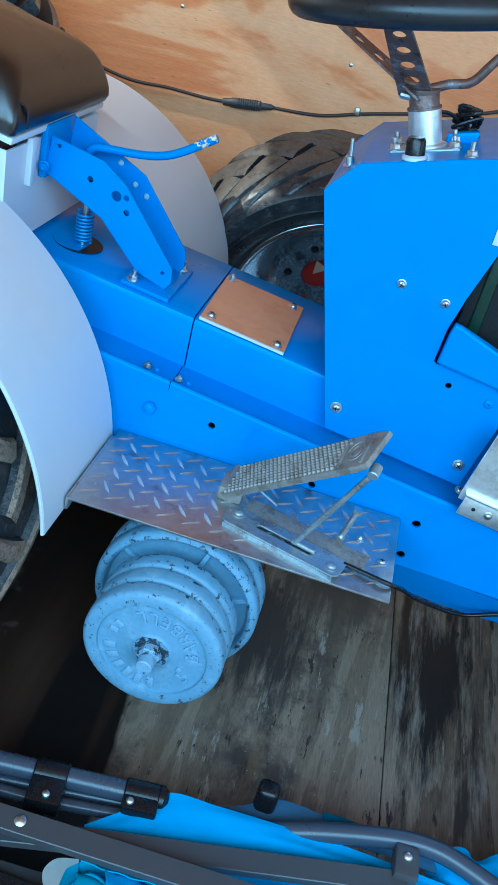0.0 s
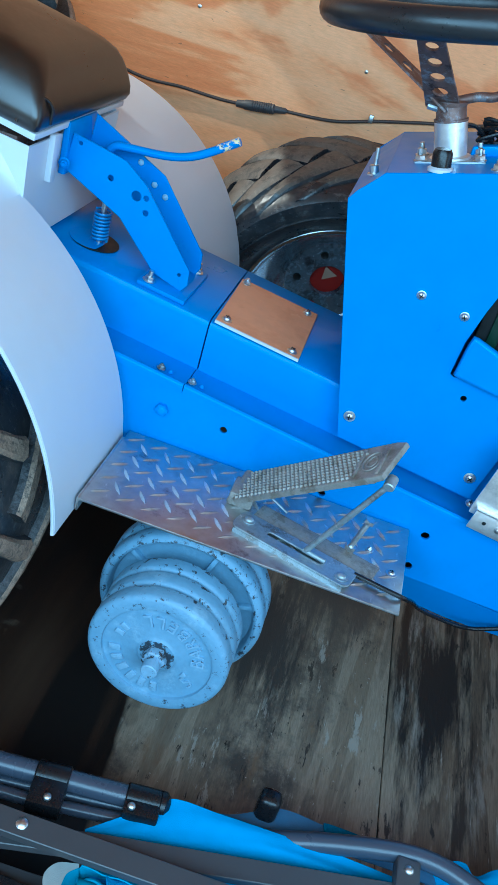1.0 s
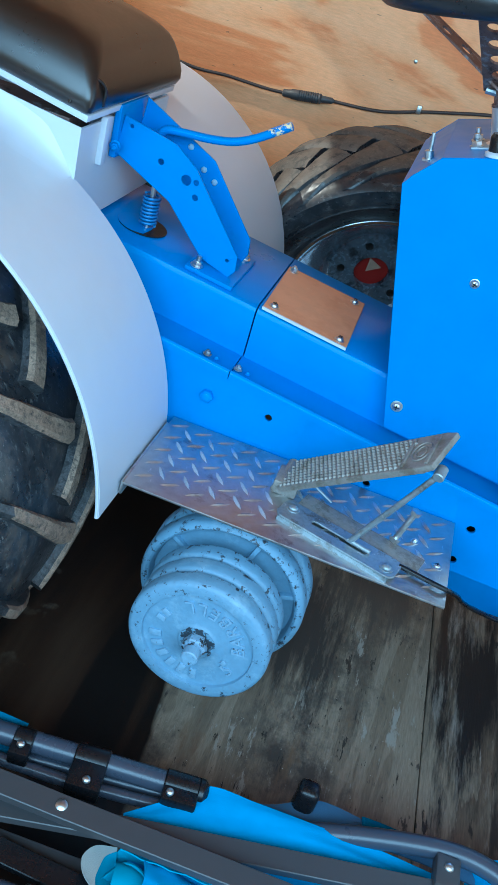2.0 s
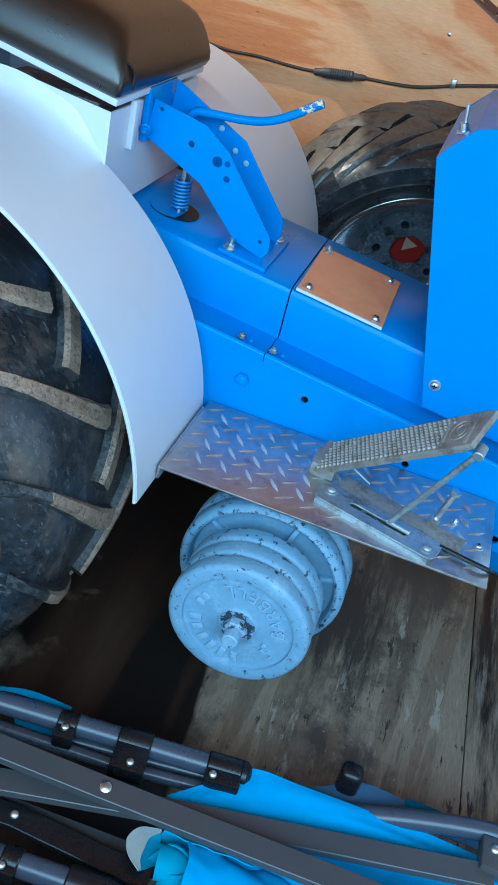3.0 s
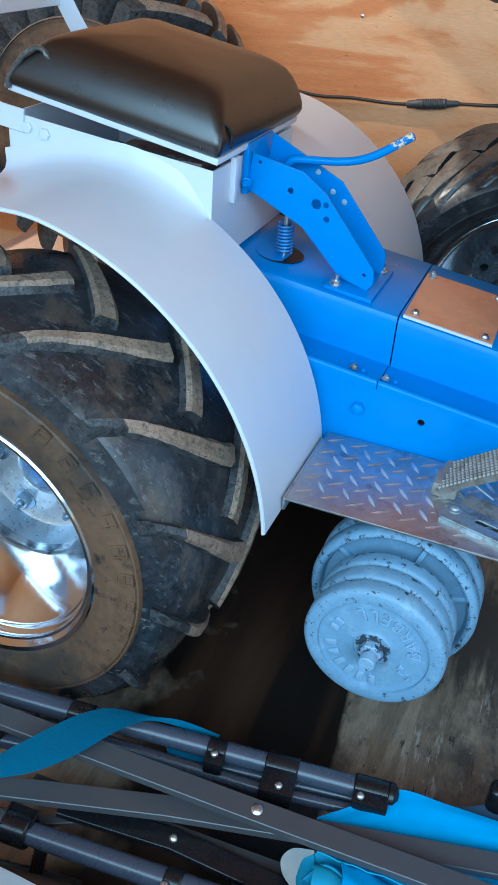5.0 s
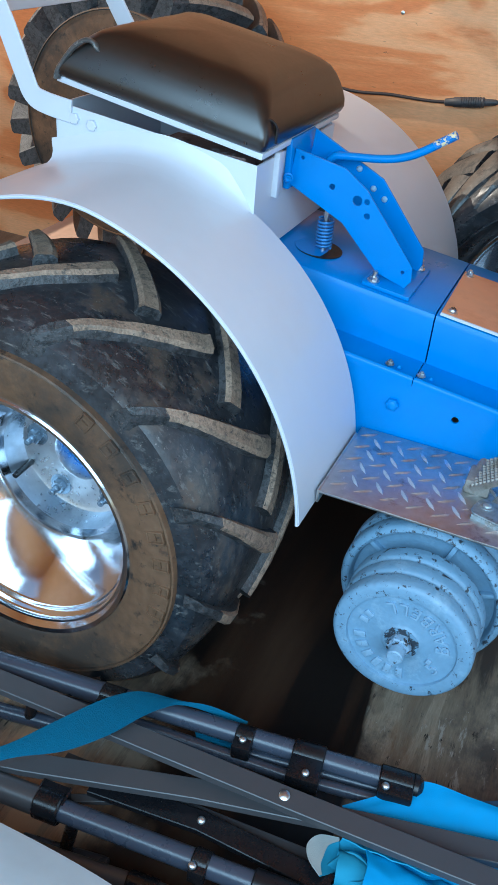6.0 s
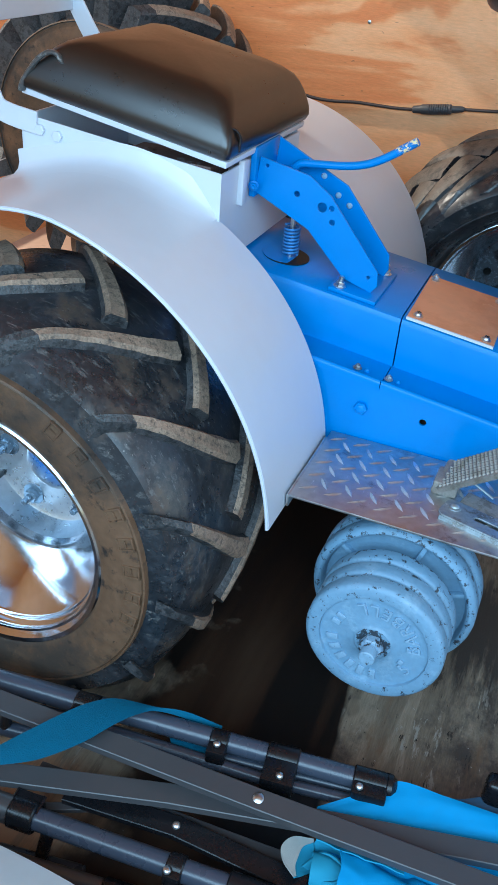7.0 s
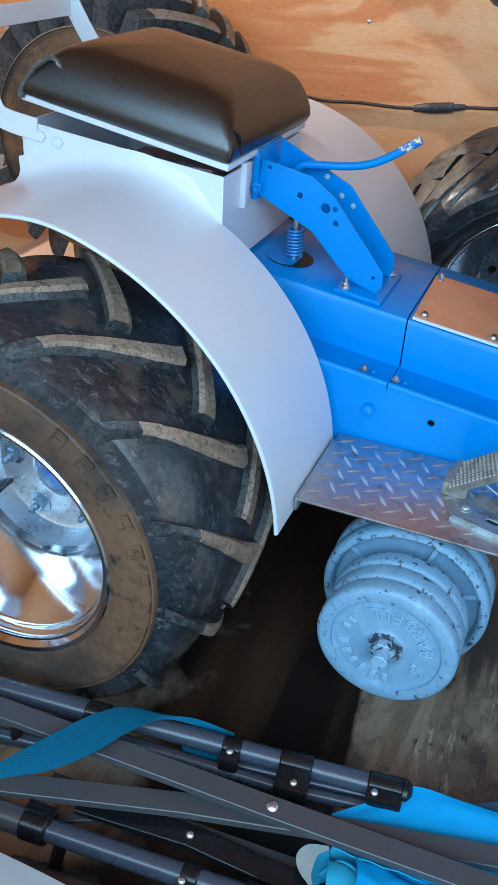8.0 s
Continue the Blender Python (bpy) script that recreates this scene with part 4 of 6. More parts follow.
def build_dash_top(t):
    top = lambda x, z=0.0: 0.869 + (x - 0.150) * 0.309 + z
    # toggle switch
    p = Vector((0.134, 1.20, 0.8505))
    part("toggle_switch", merge(rod(p, p + Vector((-0.004, 0, 0.012)), 0.006, 12), rod(p, p + Vector((-0.006, 0, 0.034)), 0.0025, 10), lathe([(0, 0), (0, 0.010), (0.002, 0.010), (0.002, 0)], p, p + Vector((-0.3, 0, 1)), 6)), ZINC, t, "small steel toggle switch")
    # ignition switch, a black knob on a pale ring
    q = Vector((0.212, 1.160, top(0.212) + 0.0))
    part("ignition_switch", lathe([(0, 0), (0, 0.0125), (0.022, 0.0125), (0.027, 0.010), (0.027, 0)], q, q + Vector((-0.2, 0, 1)), 20), BLACK, t, "black dash knob")
    part("switch_ring", lathe([(0.0, 0.0125), (0.0, 0.016), (0.004, 0.016), (0.006, 0.0125)], q, q + Vector((-0.2, 0, 1)), 24), WHITE, t)
    s = Vector((0.279, 1.166, top(0.279)))
    part("dash_stud", merge(hex_bolt(s, (-0.2, 0, 1), 0.007, 0.006, 0.009), rod(s, s + Vector((-0.003, 0, 0.018)), 0.0035, 10)), ZINC, t)
    rr = random.Random(5)
    loom = bmesh.new()
    for k in range(7):
        pts = [(0.262 + rr.uniform(-0.014, 0.020), 1.290 + rr.uniform(-0.015, 0.015), 0.928 + rr.uniform(-0.016, 0.018)) for _ in range(5)]
        pipe(pts, 0.0028, 5, 8, into=loom)
    pipe([(0.225, 1.262, 0.935), (0.240, 1.275, 0.934), (0.255, 1.285, 0.925)], 0.0026, 5, 8, into=loom)
    pipe([(0.262, 1.29, 0.915), (0.275, 1.292, 0.911), (0.29, 1.295, 0.909)], 0.004, 5, 8, into=loom)
    tagged(part("wire_loom", loom, BLACK, t, "tangle of black wiring"), "tangle of black wiring", kind="stuff")
    part("relay_box", box((0.245, 1.255, 0), (0.285, 1.275, 0.014), 0.002, Matrix(((1, 0, 0, 0), (0, 1, 0, 0), (0.309, 0, 1, 0.869 - 0.15 * 0.309), (0, 0, 0, 1)))), BLUE, t)


def build_steering(t):
    base, up = Vector((0.223, 1.235, 0.888)), Vector((-0.36, 0.0, 1.0)).normalized()
    plate = part("column_flange", box((-0.045, -0.030, 0.0), (0.045, 0.030, 0.006), 0.001, Matrix.Translation(base) @ Matrix.Rotation(radians(-17), 4, "Y")), STEEL, t)
    for dx, dy in ((-0.038, -0.022), (-0.038, 0.022), (0.038, 0.022), (0.038, -0.022)):
        p = base + Matrix.Rotation(radians(-17), 3, "Y") @ Vector((dx, dy, 0.006))
        part("flange_nut", merge(hex_bolt(p, up, 0.007, 0.006, 0.009), rod(p, p + up * 0.016, 0.0035, 10)), ZINC, plate)
    part("steering_column", lathe([(0, 0.027), (0.008, 0.027), (0.010, 0.0215), (0.052, 0.0215), (0.053, 0.019)], base, base + up, 28), ALU, t, "bare steel steering column")
    part("column_clamp", lathe([(0.051, 0.019), (0.052, 0.0222), (0.055, 0.0222), (0.055, 0.0195), (0.070, 0.0195), (0.072, 0.018)], base, base + up, 28), RUST, t)
    c = base + up * 0.072
    p = base + up * 0.062
    part("clamp_screw", rod(p + Vector((-0.032, -0.005, 0)), p + Vector((-0.015, -0.005, 0)), 0.004, 8), ZINC, t)
    # drilled spokes and the padded rim
    wheel_c = Vector((0.178, 1.245, 1.059))
    n = Vector((-0.22, -0.03, 1.0)).normalized()
    ex = Vector((1, 0, 0)) - n * n.x
    ex.normalize()
    ey = n.cross(ex)
    rad = 0.165
    hub = part("steering_hub", lathe([(0, 0), (0, 0.020), (0.005, 0.021), (0.005, 0)], c, c + n, 24), RUST, t)
    for a in (-104, 172):
        d = ex * math.cos(radians(a)) + ey * math.sin(radians(a))
        tip = wheel_c + d * (rad - 0.004)
        foot = c + d * 0.012 + n * 0.003 + Vector((-0.009 if a < 0 else 0.0, 0.0, -0.002))
        ln = (tip - foot).length
        ax = (tip - foot).normalized()
        sd = ax.cross(n).normalized()
        nm = sd.cross(ax)
        hs = [(ln * f, 0.0, 0.0105 - 0.003 * f) for f in (0.15, 0.35, 0.54, 0.73)]
        part("spoke", sheet([(-0.014, -0.023), (ln * 0.25, -0.0205), (ln, -0.015), (ln, 0.015), (ln * 0.25, 0.0205), (-0.014, 0.023)], 0.003, lambda u, v, d2, f0=foot, a0=ax, s0=sd, n0=nm: f0 + a0 * u + s0 * v + n0 * d2, hs), RUST, t, "rusty drilled steel spoke")
    tip = wheel_c + (ex * math.cos(radians(10)) + ey * math.sin(radians(10))) * (rad - 0.004)
    part("spoke", pipe([c + Vector((0.004, 0.01, 0.004)), (0.228, 1.25, 0.972), (0.253, 1.25, 0.981), (0.275, 1.25, 1.014), tip], 0.0062), RUST, t, "bent rusty steel spoke rod")
    ring = [wheel_c + ex * rad * math.cos(2 * math.pi * i / 64) + ey * rad * math.sin(2 * math.pi * i / 64) for i in range(64)]
    bm = bmesh.new()
    rows = []
    for i in range(64):
        out = (ring[i] - wheel_c).normalized()
        rows.append([bm.verts.new(ring[i] + out * 0.018 * math.cos(2 * math.pi * k / 16) + n * 0.018 * math.sin(2 * math.pi * k / 16)) for k in range(16)])
    for i in range(64):
        for k in range(16):
            bm.faces.new((rows[i][k], rows[i][(k + 1) % 16], rows[(i + 1) % 64][(k + 1) % 16], rows[(i + 1) % 64][k]))
    part("steering_wheel_rim", bm, material("black_padded_rim", (0.016, 0.0165, 0.019), 0.34, vary=0.2, scale=40, bump=0.05, bump_scale=300), t, "thick black padded steering wheel rim")


def build_seat(t):
    side = lambda y: (lambda u, v, d: (u, y + d, v))
    arc = [(-0.511 + (0.415 - fender_drop(a)) * math.cos(radians(a)), 0.345 + (0.415 - fender_drop(a)) * math.sin(radians(a))) for a in [59.0] + list(range(60, 111, 5))]
    near = part("seat_tray", sheet([(-0.2975, 0.772), (-0.612, 0.806), (-0.626, 0.798)] + [(-0.632, arc[-1][1])] + arc[::-1], 0.003, side(1.094), bevel=0.0008), WHITE, t, "white sheet metal seat tray")
    bm = bmesh.new()
    rows = []
    for i in range(31):
        a = 60.0 + 47.5 * i / 30
        ease = max(0.02, min(1.0, (a - 59.5) / 9))
        d, rad = Vector((math.cos(radians(a)), 0, math.sin(radians(a)))), 0.417 - fender_drop(a)
        o = Vector((-0.511, 0, 0.345))
        rows.append([bm.verts.new(o + d * (rad + 0.0002 + k * ease) + Vector((0, 1.0937 - y * (0.4 + 0.6 * ease), 0))) for k, y in ((-0.0012, 0.066), (0.0006, 0.044), (0.0030, 0.026), (0.0075, 0.0135), (0.016, 0.0055), (0.030, 0.0012), (0.034, -0.001))])
    for p, q in zip(rows, rows[1:]):
        for i in range(6):
            bm.faces.new((p[i], p[i + 1], q[i + 1], q[i]))
    part("welded_seam", bm, WHITE, near)
    part("tray_side", sheet([(-0.300, 0.772), (-0.625, 0.804), (-0.632, 0.70), (-0.303, 0.66)], 0.003, side(1.42)), WHITE, near)
    bm = bmesh.new()
    lo = [(-0.2975, 1.0945, 0.771), (-0.2975, 1.4225, 0.771), (-0.2995, 1.4225, 0.630), (-0.2995, 1.0945, 0.630)]
    vs = [bm.verts.new(p) for p in lo]
    ws = [bm.verts.new((p[0] - 0.003, p[1], p[2])) for p in lo]
    bm.faces.new(vs), bm.faces.new(ws[::-1])
    for i in range(4):
        bm.faces.new((vs[i], vs[(i + 1) % 4], ws[(i + 1) % 4], ws[i]))
    part("tray_front", bm, WHITE, near)
    part("tray_back", box((-0.632, 1.0975, 0.67), (-0.629, 1.4195, 0.803)), WHITE, near)
    # floor coloured blue to paint the bluish shade inside the white tray
    part("tray_floor", box((-0.62, 1.098, 0.66), (-0.304, 1.419, 0.664)), BLUE, near)
    for x, z in ((-0.596, 0.788), (-0.566, 0.783)):
        part("tray_bolt", hex_bolt((x, 1.0935, z), (0, -1, 0), 0.0085, 0.005, 0.0, slot=True), WHITE, near)
    part("hinge_block", box((-0.48, 1.13, 0.664), (-0.33, 1.20, 0.770), 0.006), RUST, near)
    # raised rear bar
    pts = smooth_path([(-0.600, 1.0915, 0.797), (-0.645, 1.0915, 0.803), (-0.668, 1.0915, 0.812), (-0.682, 1.0915, 0.84), (-0.707, 1.0915, 0.900), (-0.728, 1.0915, 0.944)], 5)
    part("rear_bar", sweep(pts, bar_section(0.002, 0.0165, 0.0008), up=(0.3, 0, 1)), WHITE, t, "white bent flat bar behind the seat")
    pts = smooth_path([(-0.600, 1.4245, 0.797), (-0.645, 1.4245, 0.803), (-0.668, 1.4245, 0.812), (-0.682, 1.4245, 0.84), (-0.716, 1.4245, 0.890), (-0.748, 1.4245, 0.942)], 5)
    part("rear_bar", sweep(pts, bar_section(0.002, 0.0165, 0.0008), up=(0.3, 0, 1)), WHITE, t)
    part("rear_cross_bar", sweep([(-0.726, 1.089, 0.930), (-0.745, 1.427, 0.927)], bar_section(0.003, 0.0155, 0.001)), WHITE, t)
    # cushion on its board, tipped forward on the hinge
    m = Matrix.Translation((-0.291, 1.255, 0.781)) @ Matrix.Rotation(radians(9.5), 4, "Y")
    base = part("seat_base", box((-0.338, -0.163, 0.0), (0.0, 0.163, 0.009), 0.001, m), WHITE, t)
    bm = bmesh.new()
    hx, hy, cx = 0.172, 0.170, -0.171
    levels = [(0.005, 0.0095, 0.008), (0.0, 0.013, 0.010), (-0.003, 0.022, 0.011), (-0.001, 0.034, 0.012), (0.004, 0.047, 0.014), (0.010, 0.060, 0.017), (0.017, 0.072, 0.021), (0.025, 0.0815, 0.026), (0.036, 0.0885, 0.031), (0.052, 0.0935, 0.035), (0.074, 0.097, 0.036), (0.100, 0.0995, 0.032), (0.130, 0.101, 0.020), (0.155, 0.1015, 0.008)]
    rings = []
    for inset, hz, rc in levels:
        ax_, ay_ = hx - inset, hy - inset
        ring_v = []
        for qx, qy, a0 in ((1, 1, 0), (-1, 1, 90), (-1, -1, 180), (1, -1, 270)):
            for k in range(11):
                a_ = radians(a0 + 9 * k)
                ring_v.append(Vector((qx * (ax_ - rc) + rc * math.cos(a_), qy * (ay_ - rc) + rc * math.sin(a_), hz)))
        # even points along the straight runs
        full = []
        for i, p in enumerate(ring_v):
            q = ring_v[(i + 1) % len(ring_v)]
            full.append(p)
            if i % 11 == 10:
                full += [p.lerp(q, k / 8) for k in range(1, 8)]
        rings.append([bm.verts.new((cx + p.x + 0.042 * (hz / 0.105) ** 1.2 * min(1.0, max(0.0, -p.x / hx)) ** 1.5, p.y, p.z + 0.0012 * noise.noise(Vector((p.x * 25, p.y * 25, inset * 40))))) for p in full])
    for p, q in zip(rings, rings[1:]):
        for i in range(len(p)):
            bm.faces.new((p[i], p[(i + 1) % len(p)], q[(i + 1) % len(p)], q[i]))
    bm.faces.new(rings[0][::-1]), bm.faces.new(rings[-1])
    bm.transform(m)
    cushion_ob = part("seat_cushion", bm, VINYL, t, "black vinyl padded seat cushion")
    # tucked corner folds: an arched pleat that opens to the front and rear
    worn_fold = material("scuffed_grey_vinyl", (0.075, 0.072, 0.070), 0.42, vary=0.4, scale=60, scuff=[((0.20, 0.20, 0.19), 60, 0.54, 0.62, (1, 1, 1))])
    arch = [(-0.026, -0.171, 0.016), (-0.025, -0.168, 0.034), (-0.020, -0.161, 0.046), (-0.011, -0.153, 0.053), (-0.002, -0.145, 0.050), (0.003, -0.139, 0.040), (0.003, -0.134, 0.020)]
    part("corner_pleat", sweep(smooth_path([m @ Vector(p) for p in arch], 5), ring_section(0.0029, 10, 0.8)), VINYL, cushion_ob)
    lip = [(-0.620, 1.087, 0.842), (-0.616, 1.086, 0.855), (-0.600, 1.086, 0.876), (-0.586, 1.088, 0.891), (-0.572, 1.093, 0.8985), (-0.562, 1.097, 0.895), (-0.557, 1.098, 0.886), (-0.558, 1.102, 0.874)]
    part("corner_pleat", sweep(smooth_path(lip, 5), ring_section(0.0062, 10, 0.6)), worn_fold, cushion_ob, "scuffed grey rolled corner fold")
    # suspension arm: two cranked plates, a foot, a lever and a spring
    arm = [(-0.284, 0.776), (-0.290, 0.722), (-0.198, 0.679), (-0.132, 0.614), (-0.086, 0.600), (-0.077, 0.612), (-0.079, 0.634), (-0.166, 0.735), (-0.203, 0.760)]
    holes = [(-0.221, 0.730, 0.0045), (-0.179, 0.717, 0.0075), (-0.164, 0.718, 0.0042), (-0.161, 0.697, 0.0045), (-0.093, 0.624, 0.0028), (-0.272, 0.764, 0.0028)]
    arm_ob = part("seat_arm", sheet(arm, 0.004, side(1.208), holes, 0.0008), BLUE, t, "blue cranked seat support plate")
    far = [(-0.284, 0.790), (-0.290, 0.722), (-0.198, 0.679), (-0.132, 0.614), (-0.086, 0.600), (-0.080, 0.612), (-0.082, 0.636), (-0.164, 0.733), (-0.229, 0.764)]
    arm_far = part("seat_arm", sheet(far, 0.004, side(1.288), [], 0.0008), BLUE, t)
    for x, z in ((-0.205, 0.742), (-0.178, 0.716), (-0.158, 0.703)):
        part("pivot_bolt", hex_bolt((x, 1.288, z), (0, -1, 0), 0.005, 0.003, 0.0, dome=True), IRON_FACE, arm_far)
    part("arm_bracket", box((-0.297, 1.200, 0.715), (-0.287, 1.30, 0.790), 0.002), BLUE, arm_ob)
    part("arm_strip", box((-0.2985, 1.158, 0.712), (-0.2895, 1.175, 0.778), 0.001), WHITE, arm_ob)
    part("bracket_bolt", hex_bolt((-0.286, 1.192, 0.735), (0.3, -1, 0), 0.006, 0.006, 0.008), BLUE, arm_ob)
    part("arm_foot", box((-0.146, 1.180, 0), (-0.070, 1.315, 0.006), 0.001, Matrix(((1, 0, 0, 0), (0, 1, 0, 0), (-math.tan(TILT), 0, 1, 0.5837), (0, 0, 0, 1)))), BLUE, arm_ob)
    for x, y in ((-0.132, 1.194), (-0.086, 1.300)):
        part("foot_bolt", merge(hex_bolt((x, y, low(x, 0.596)), (0.1, 0, 1), 0.0075, 0.006, 0.010), rod((x, y, low(x, 0.596)), (x + 0.002, y, low(x, 0.612)), 0.004, 10)), ZINC, arm_ob)
    lever = part("adjust_lever", pipe([(-0.252, 1.262, 0.745), (-0.240, 1.262, 0.760), (-0.219, 1.262, 0.764), (-0.17, 1.262, 0.769), (-0.135, 1.262, 0.777), (-0.105, 1.262, 0.792), (-0.062, 1.262, 0.822)], 0.0062), BLUE, t, "blue bent adjustment lever")
    part("lever_tip", rod((-0.090, 1.262, 0.8024), (-0.0615, 1.262, 0.8224), 0.0066, 14), material("chipped_lever_paint", (0.0, 0.19, 0.55), 0.4, vary=0.3, scale=90, scuff=[((0.80, 0.62, 0.36), 60, 0.50, 0.53, (1, 1, 1)), ((0.03, 0.05, 0.09), 80, 0.60, 0.64, (1, 1, 1))]), lever, "lever tip with chipped paint and bare metal")
    coil = [(-0.236 + 0.0120 * math.cos(i * 0.6), 1.250 + 0.0120 * math.sin(i * 0.6), 0.620 + 0.00052 * i) for i in range(90)]
    part("seat_spring", sweep(coil, ring_section(0.0022, 6)), SPRING, t, "pale blue coil spring")
    part("spring_pin", rod((-0.236, 1.250, 0.612), (-0.236, 1.250, 0.70), 0.0045, 10), ZINC, t)
    z = low(-0.24, 0.5895)
    # flat dark disc in place of a cut hole; its shade is painted
    part("tunnel_hole_shade", lathe([(0, 0), (0, 0.0385), (0.0012, 0.0385), (0.0012, 0)], (-0.243, 1.252, z + 0.0006), (-0.243 + 0.1, 1.252, z + 1), 36), DARK, t, "near-black disc for the shade in the round tunnel opening")
    part("hole_cap", lathe([(0, 0.0), (0, 0.0350), (0.0008, 0.0346), (0.0010, 0)], (-0.2475, 1.2510, z + 0.0019), (-0.1215, 1.2510, z + 1), 32), BLUE, t)


def build_board(t):
    """The diamond-plate footboard with its pedal linkage."""
    x0, x1, y0, y1, z = -0.090, 0.353, 0.909, 1.104, 0.405
    board = part("footboard", merge(box((x0, y0, z - 0.004), (x1, y1, z), 0.001), box((x0 - 0.004, y0 + 0.001, z - 0.022), (x0 + 0.0004, y1 - 0.02, z - 0.0005), 0.0018)), TREAD, t, "diamond-plate steel footboard")
    bm = bmesh.new()
    rr = random.Random(3)
    pitch = 0.0365
    for i in range(-2, 15):
        for j in range(-1, 9):
            for k in (0, 1):
                cx, cy = x0 + (i + 0.5 * k) * pitch, y0 + 0.012 + (j + 0.5 * k) * pitch
                if not (x0 + 0.012 < cx < x1 - 0.012 and y0 + 0.012 < cy < y1 - 0.010):
                    continue
                a = radians(36 if k else -54) + rr.uniform(-0.05, 0.05)
                d, s = Vector((math.cos(a), math.sin(a), 0)), Vector((-math.sin(a), math.cos(a), 0))
                c = Vector((cx, cy, z - 0.0002))
                ln, wd, ht = 0.0158, 0.0034, (0.0018 if k else 0.0034)
                vs = [bm.verts.new(c - d * ln), bm.verts.new(c - d * ln * 0.3 + s * wd), bm.verts.new(c + d * ln * 0.3 + s * wd), bm.verts.new(c + d * ln), bm.verts.new(c + d * ln * 0.3 - s * wd), bm.verts.new(c - d * ln * 0.3 - s * wd)]
                u, w = bm.verts.new(c - d * ln * 0.5 + Vector((0, 0, ht))), bm.verts.new(c + d * ln * 0.5 + Vector((0, 0, ht)))
                # lozenges with k = 0 are painted brighter, as if lit; k = 1 stay plain
                for q in ((vs[0], vs[1], u), (vs[1], vs[2], w, u), (vs[2], vs[3], w), (vs[3], vs[4], w), (vs[4], vs[5], u, w), (vs[5], vs[0], u)):
                    bm.faces.new(q).material_index = k
    tagged(part("raised_tread", bm, [TREAD_LIT, TREAD], board), kind="stuff")
    part("board_screw", hex_bolt((0.335, 0.986, z), (0, 0, 1), 0.005, 0.003, 0.008, dome=True, slot=True), [ZINC, DARK], board)
    # slotted guide channel
    g = Vector((0.107, 0.957, z))
    d = Vector((0.161, -0.044, 0)).normalized()
    s = Vector((-d.y, d.x, 0))
    on_guide = Matrix(((d.x, s.x, 0, g.x), (d.y, s.y, 0, g.y), (0, 0, 1, g.z), (0, 0, 0, 1)))
    ln, wd = 0.178, 0.043
    out = [(ln - 0.012 + 0.012 * math.sin(radians(a)), 0.012 - 0.012 * math.cos(radians(a))) for a in range(0, 91, 15)] + [(ln - 0.012 + 0.012 * math.cos(radians(a)), wd - 0.012 + 0.012 * math.sin(radians(a))) for a in range(0, 91, 15)] + [(0.012 - 0.012 * math.sin(radians(a)), wd - 0.012 + 0.012 * math.cos(radians(a))) for a in range(0, 91, 15)] + [(0.012 - 0.012 * math.cos(radians(a)), 0.012 - 0.012 * math.sin(radians(a))) for a in range(0, 91, 15)]
    slot = [(0.052 + 0.0042 * math.sin(radians(a)), 0.0222 - 0.0042 * math.cos(radians(a))) for a in range(180, 361, 30)] + [(0.128 + 0.0042 * math.sin(radians(a)), 0.0222 - 0.0042 * math.cos(radians(a))) for a in range(0, 181, 30)]
    guide = part("pedal_guide", sheet(out, 0.003, lambda u, v, h: on_guide @ Vector((u, v, 0.0065 + h)), [slot], 0.0008), STEEL, t, "galvanised slotted pedal bracket")
    part("guide_flange", sheet([(0.006, 0), (ln - 0.006, 0), (ln - 0.006, 0.0068), (0.006, 0.0068)], 0.003, lambda u, v, h: on_guide @ Vector((u, h - 0.0005, v))), STEEL, guide)
    part("guide_flange", box((0.006, wd - 0.004, 0.0), (ln - 0.006, wd - 0.001, 0.0066), 0.0005, on_guide), STEEL, guide)
    for u, v in ((0.016, 0.026), (0.163, 0.016)):
        p = on_guide @ Vector((u, v, 0.0095))
        part("guide_bolt", hex_bolt(p, (0, 0, 1), 0.0065, 0.004, 0.0095, dome=True), STEEL, guide)
    part("guide_back", box((0.012, 0.044, 0.0002), (0.196, 0.082, 0.004), 0.0006, on_guide), PEDAL, guide, "dull brown-grey flat steel strip")
    part("strip_screw", hex_bolt((0.30, 1.022, z), (0, 0, 1), 0.004, 0.003, 0.006), ZINC, guide)
    # pedal
    heel, toe = Vector((0.092, 1.007, 0.412)), Vector((0.274, 0.915, 0.593))
    ax = (toe - heel).normalized()
    sd = Vector((0.012, 0.063, 0.021))
    sd = (sd - ax * sd.dot(ax)).normalized()
    nm = ax.cross(sd)
    heel += sd * 0.030
    ln = (toe + sd * 0.030 - heel).length - 0.012
    to = lambda u, v, h: heel + ax * u + sd * v + nm * (h - 0.008)
    pedal = part("pedal", sheet([(0.0, -0.022), (0.008, -0.029), (ln - 0.012, -0.032), (ln + 0.0, -0.030), (ln + 0.012, 0.030), (ln - 0.004, 0.034), (0.006, 0.030), (0.0, 0.020)], 0.009, to, bevel=0.002), PEDAL, t, "cast alloy accelerator pedal with studded tread")
    bm = bmesh.new()
    for i in range(30):
        for j in range(9):
            u, v = 0.014 + i * 0.0074 + (0.0037 if j % 2 else 0), -0.0252 + j * 0.0063
            if u > ln - 0.046 + 0.16 * v:
                continue
            q = [[bm.verts.new(to(u + a * w, v + b * w, hh)) for a, b in ((-0.0036, 0), (0, -0.0031), (0.0036, 0), (0, 0.0031))] for w, hh in ((1.0, 0.0088), (0.74, 0.0110), (0.30, 0.0119))]
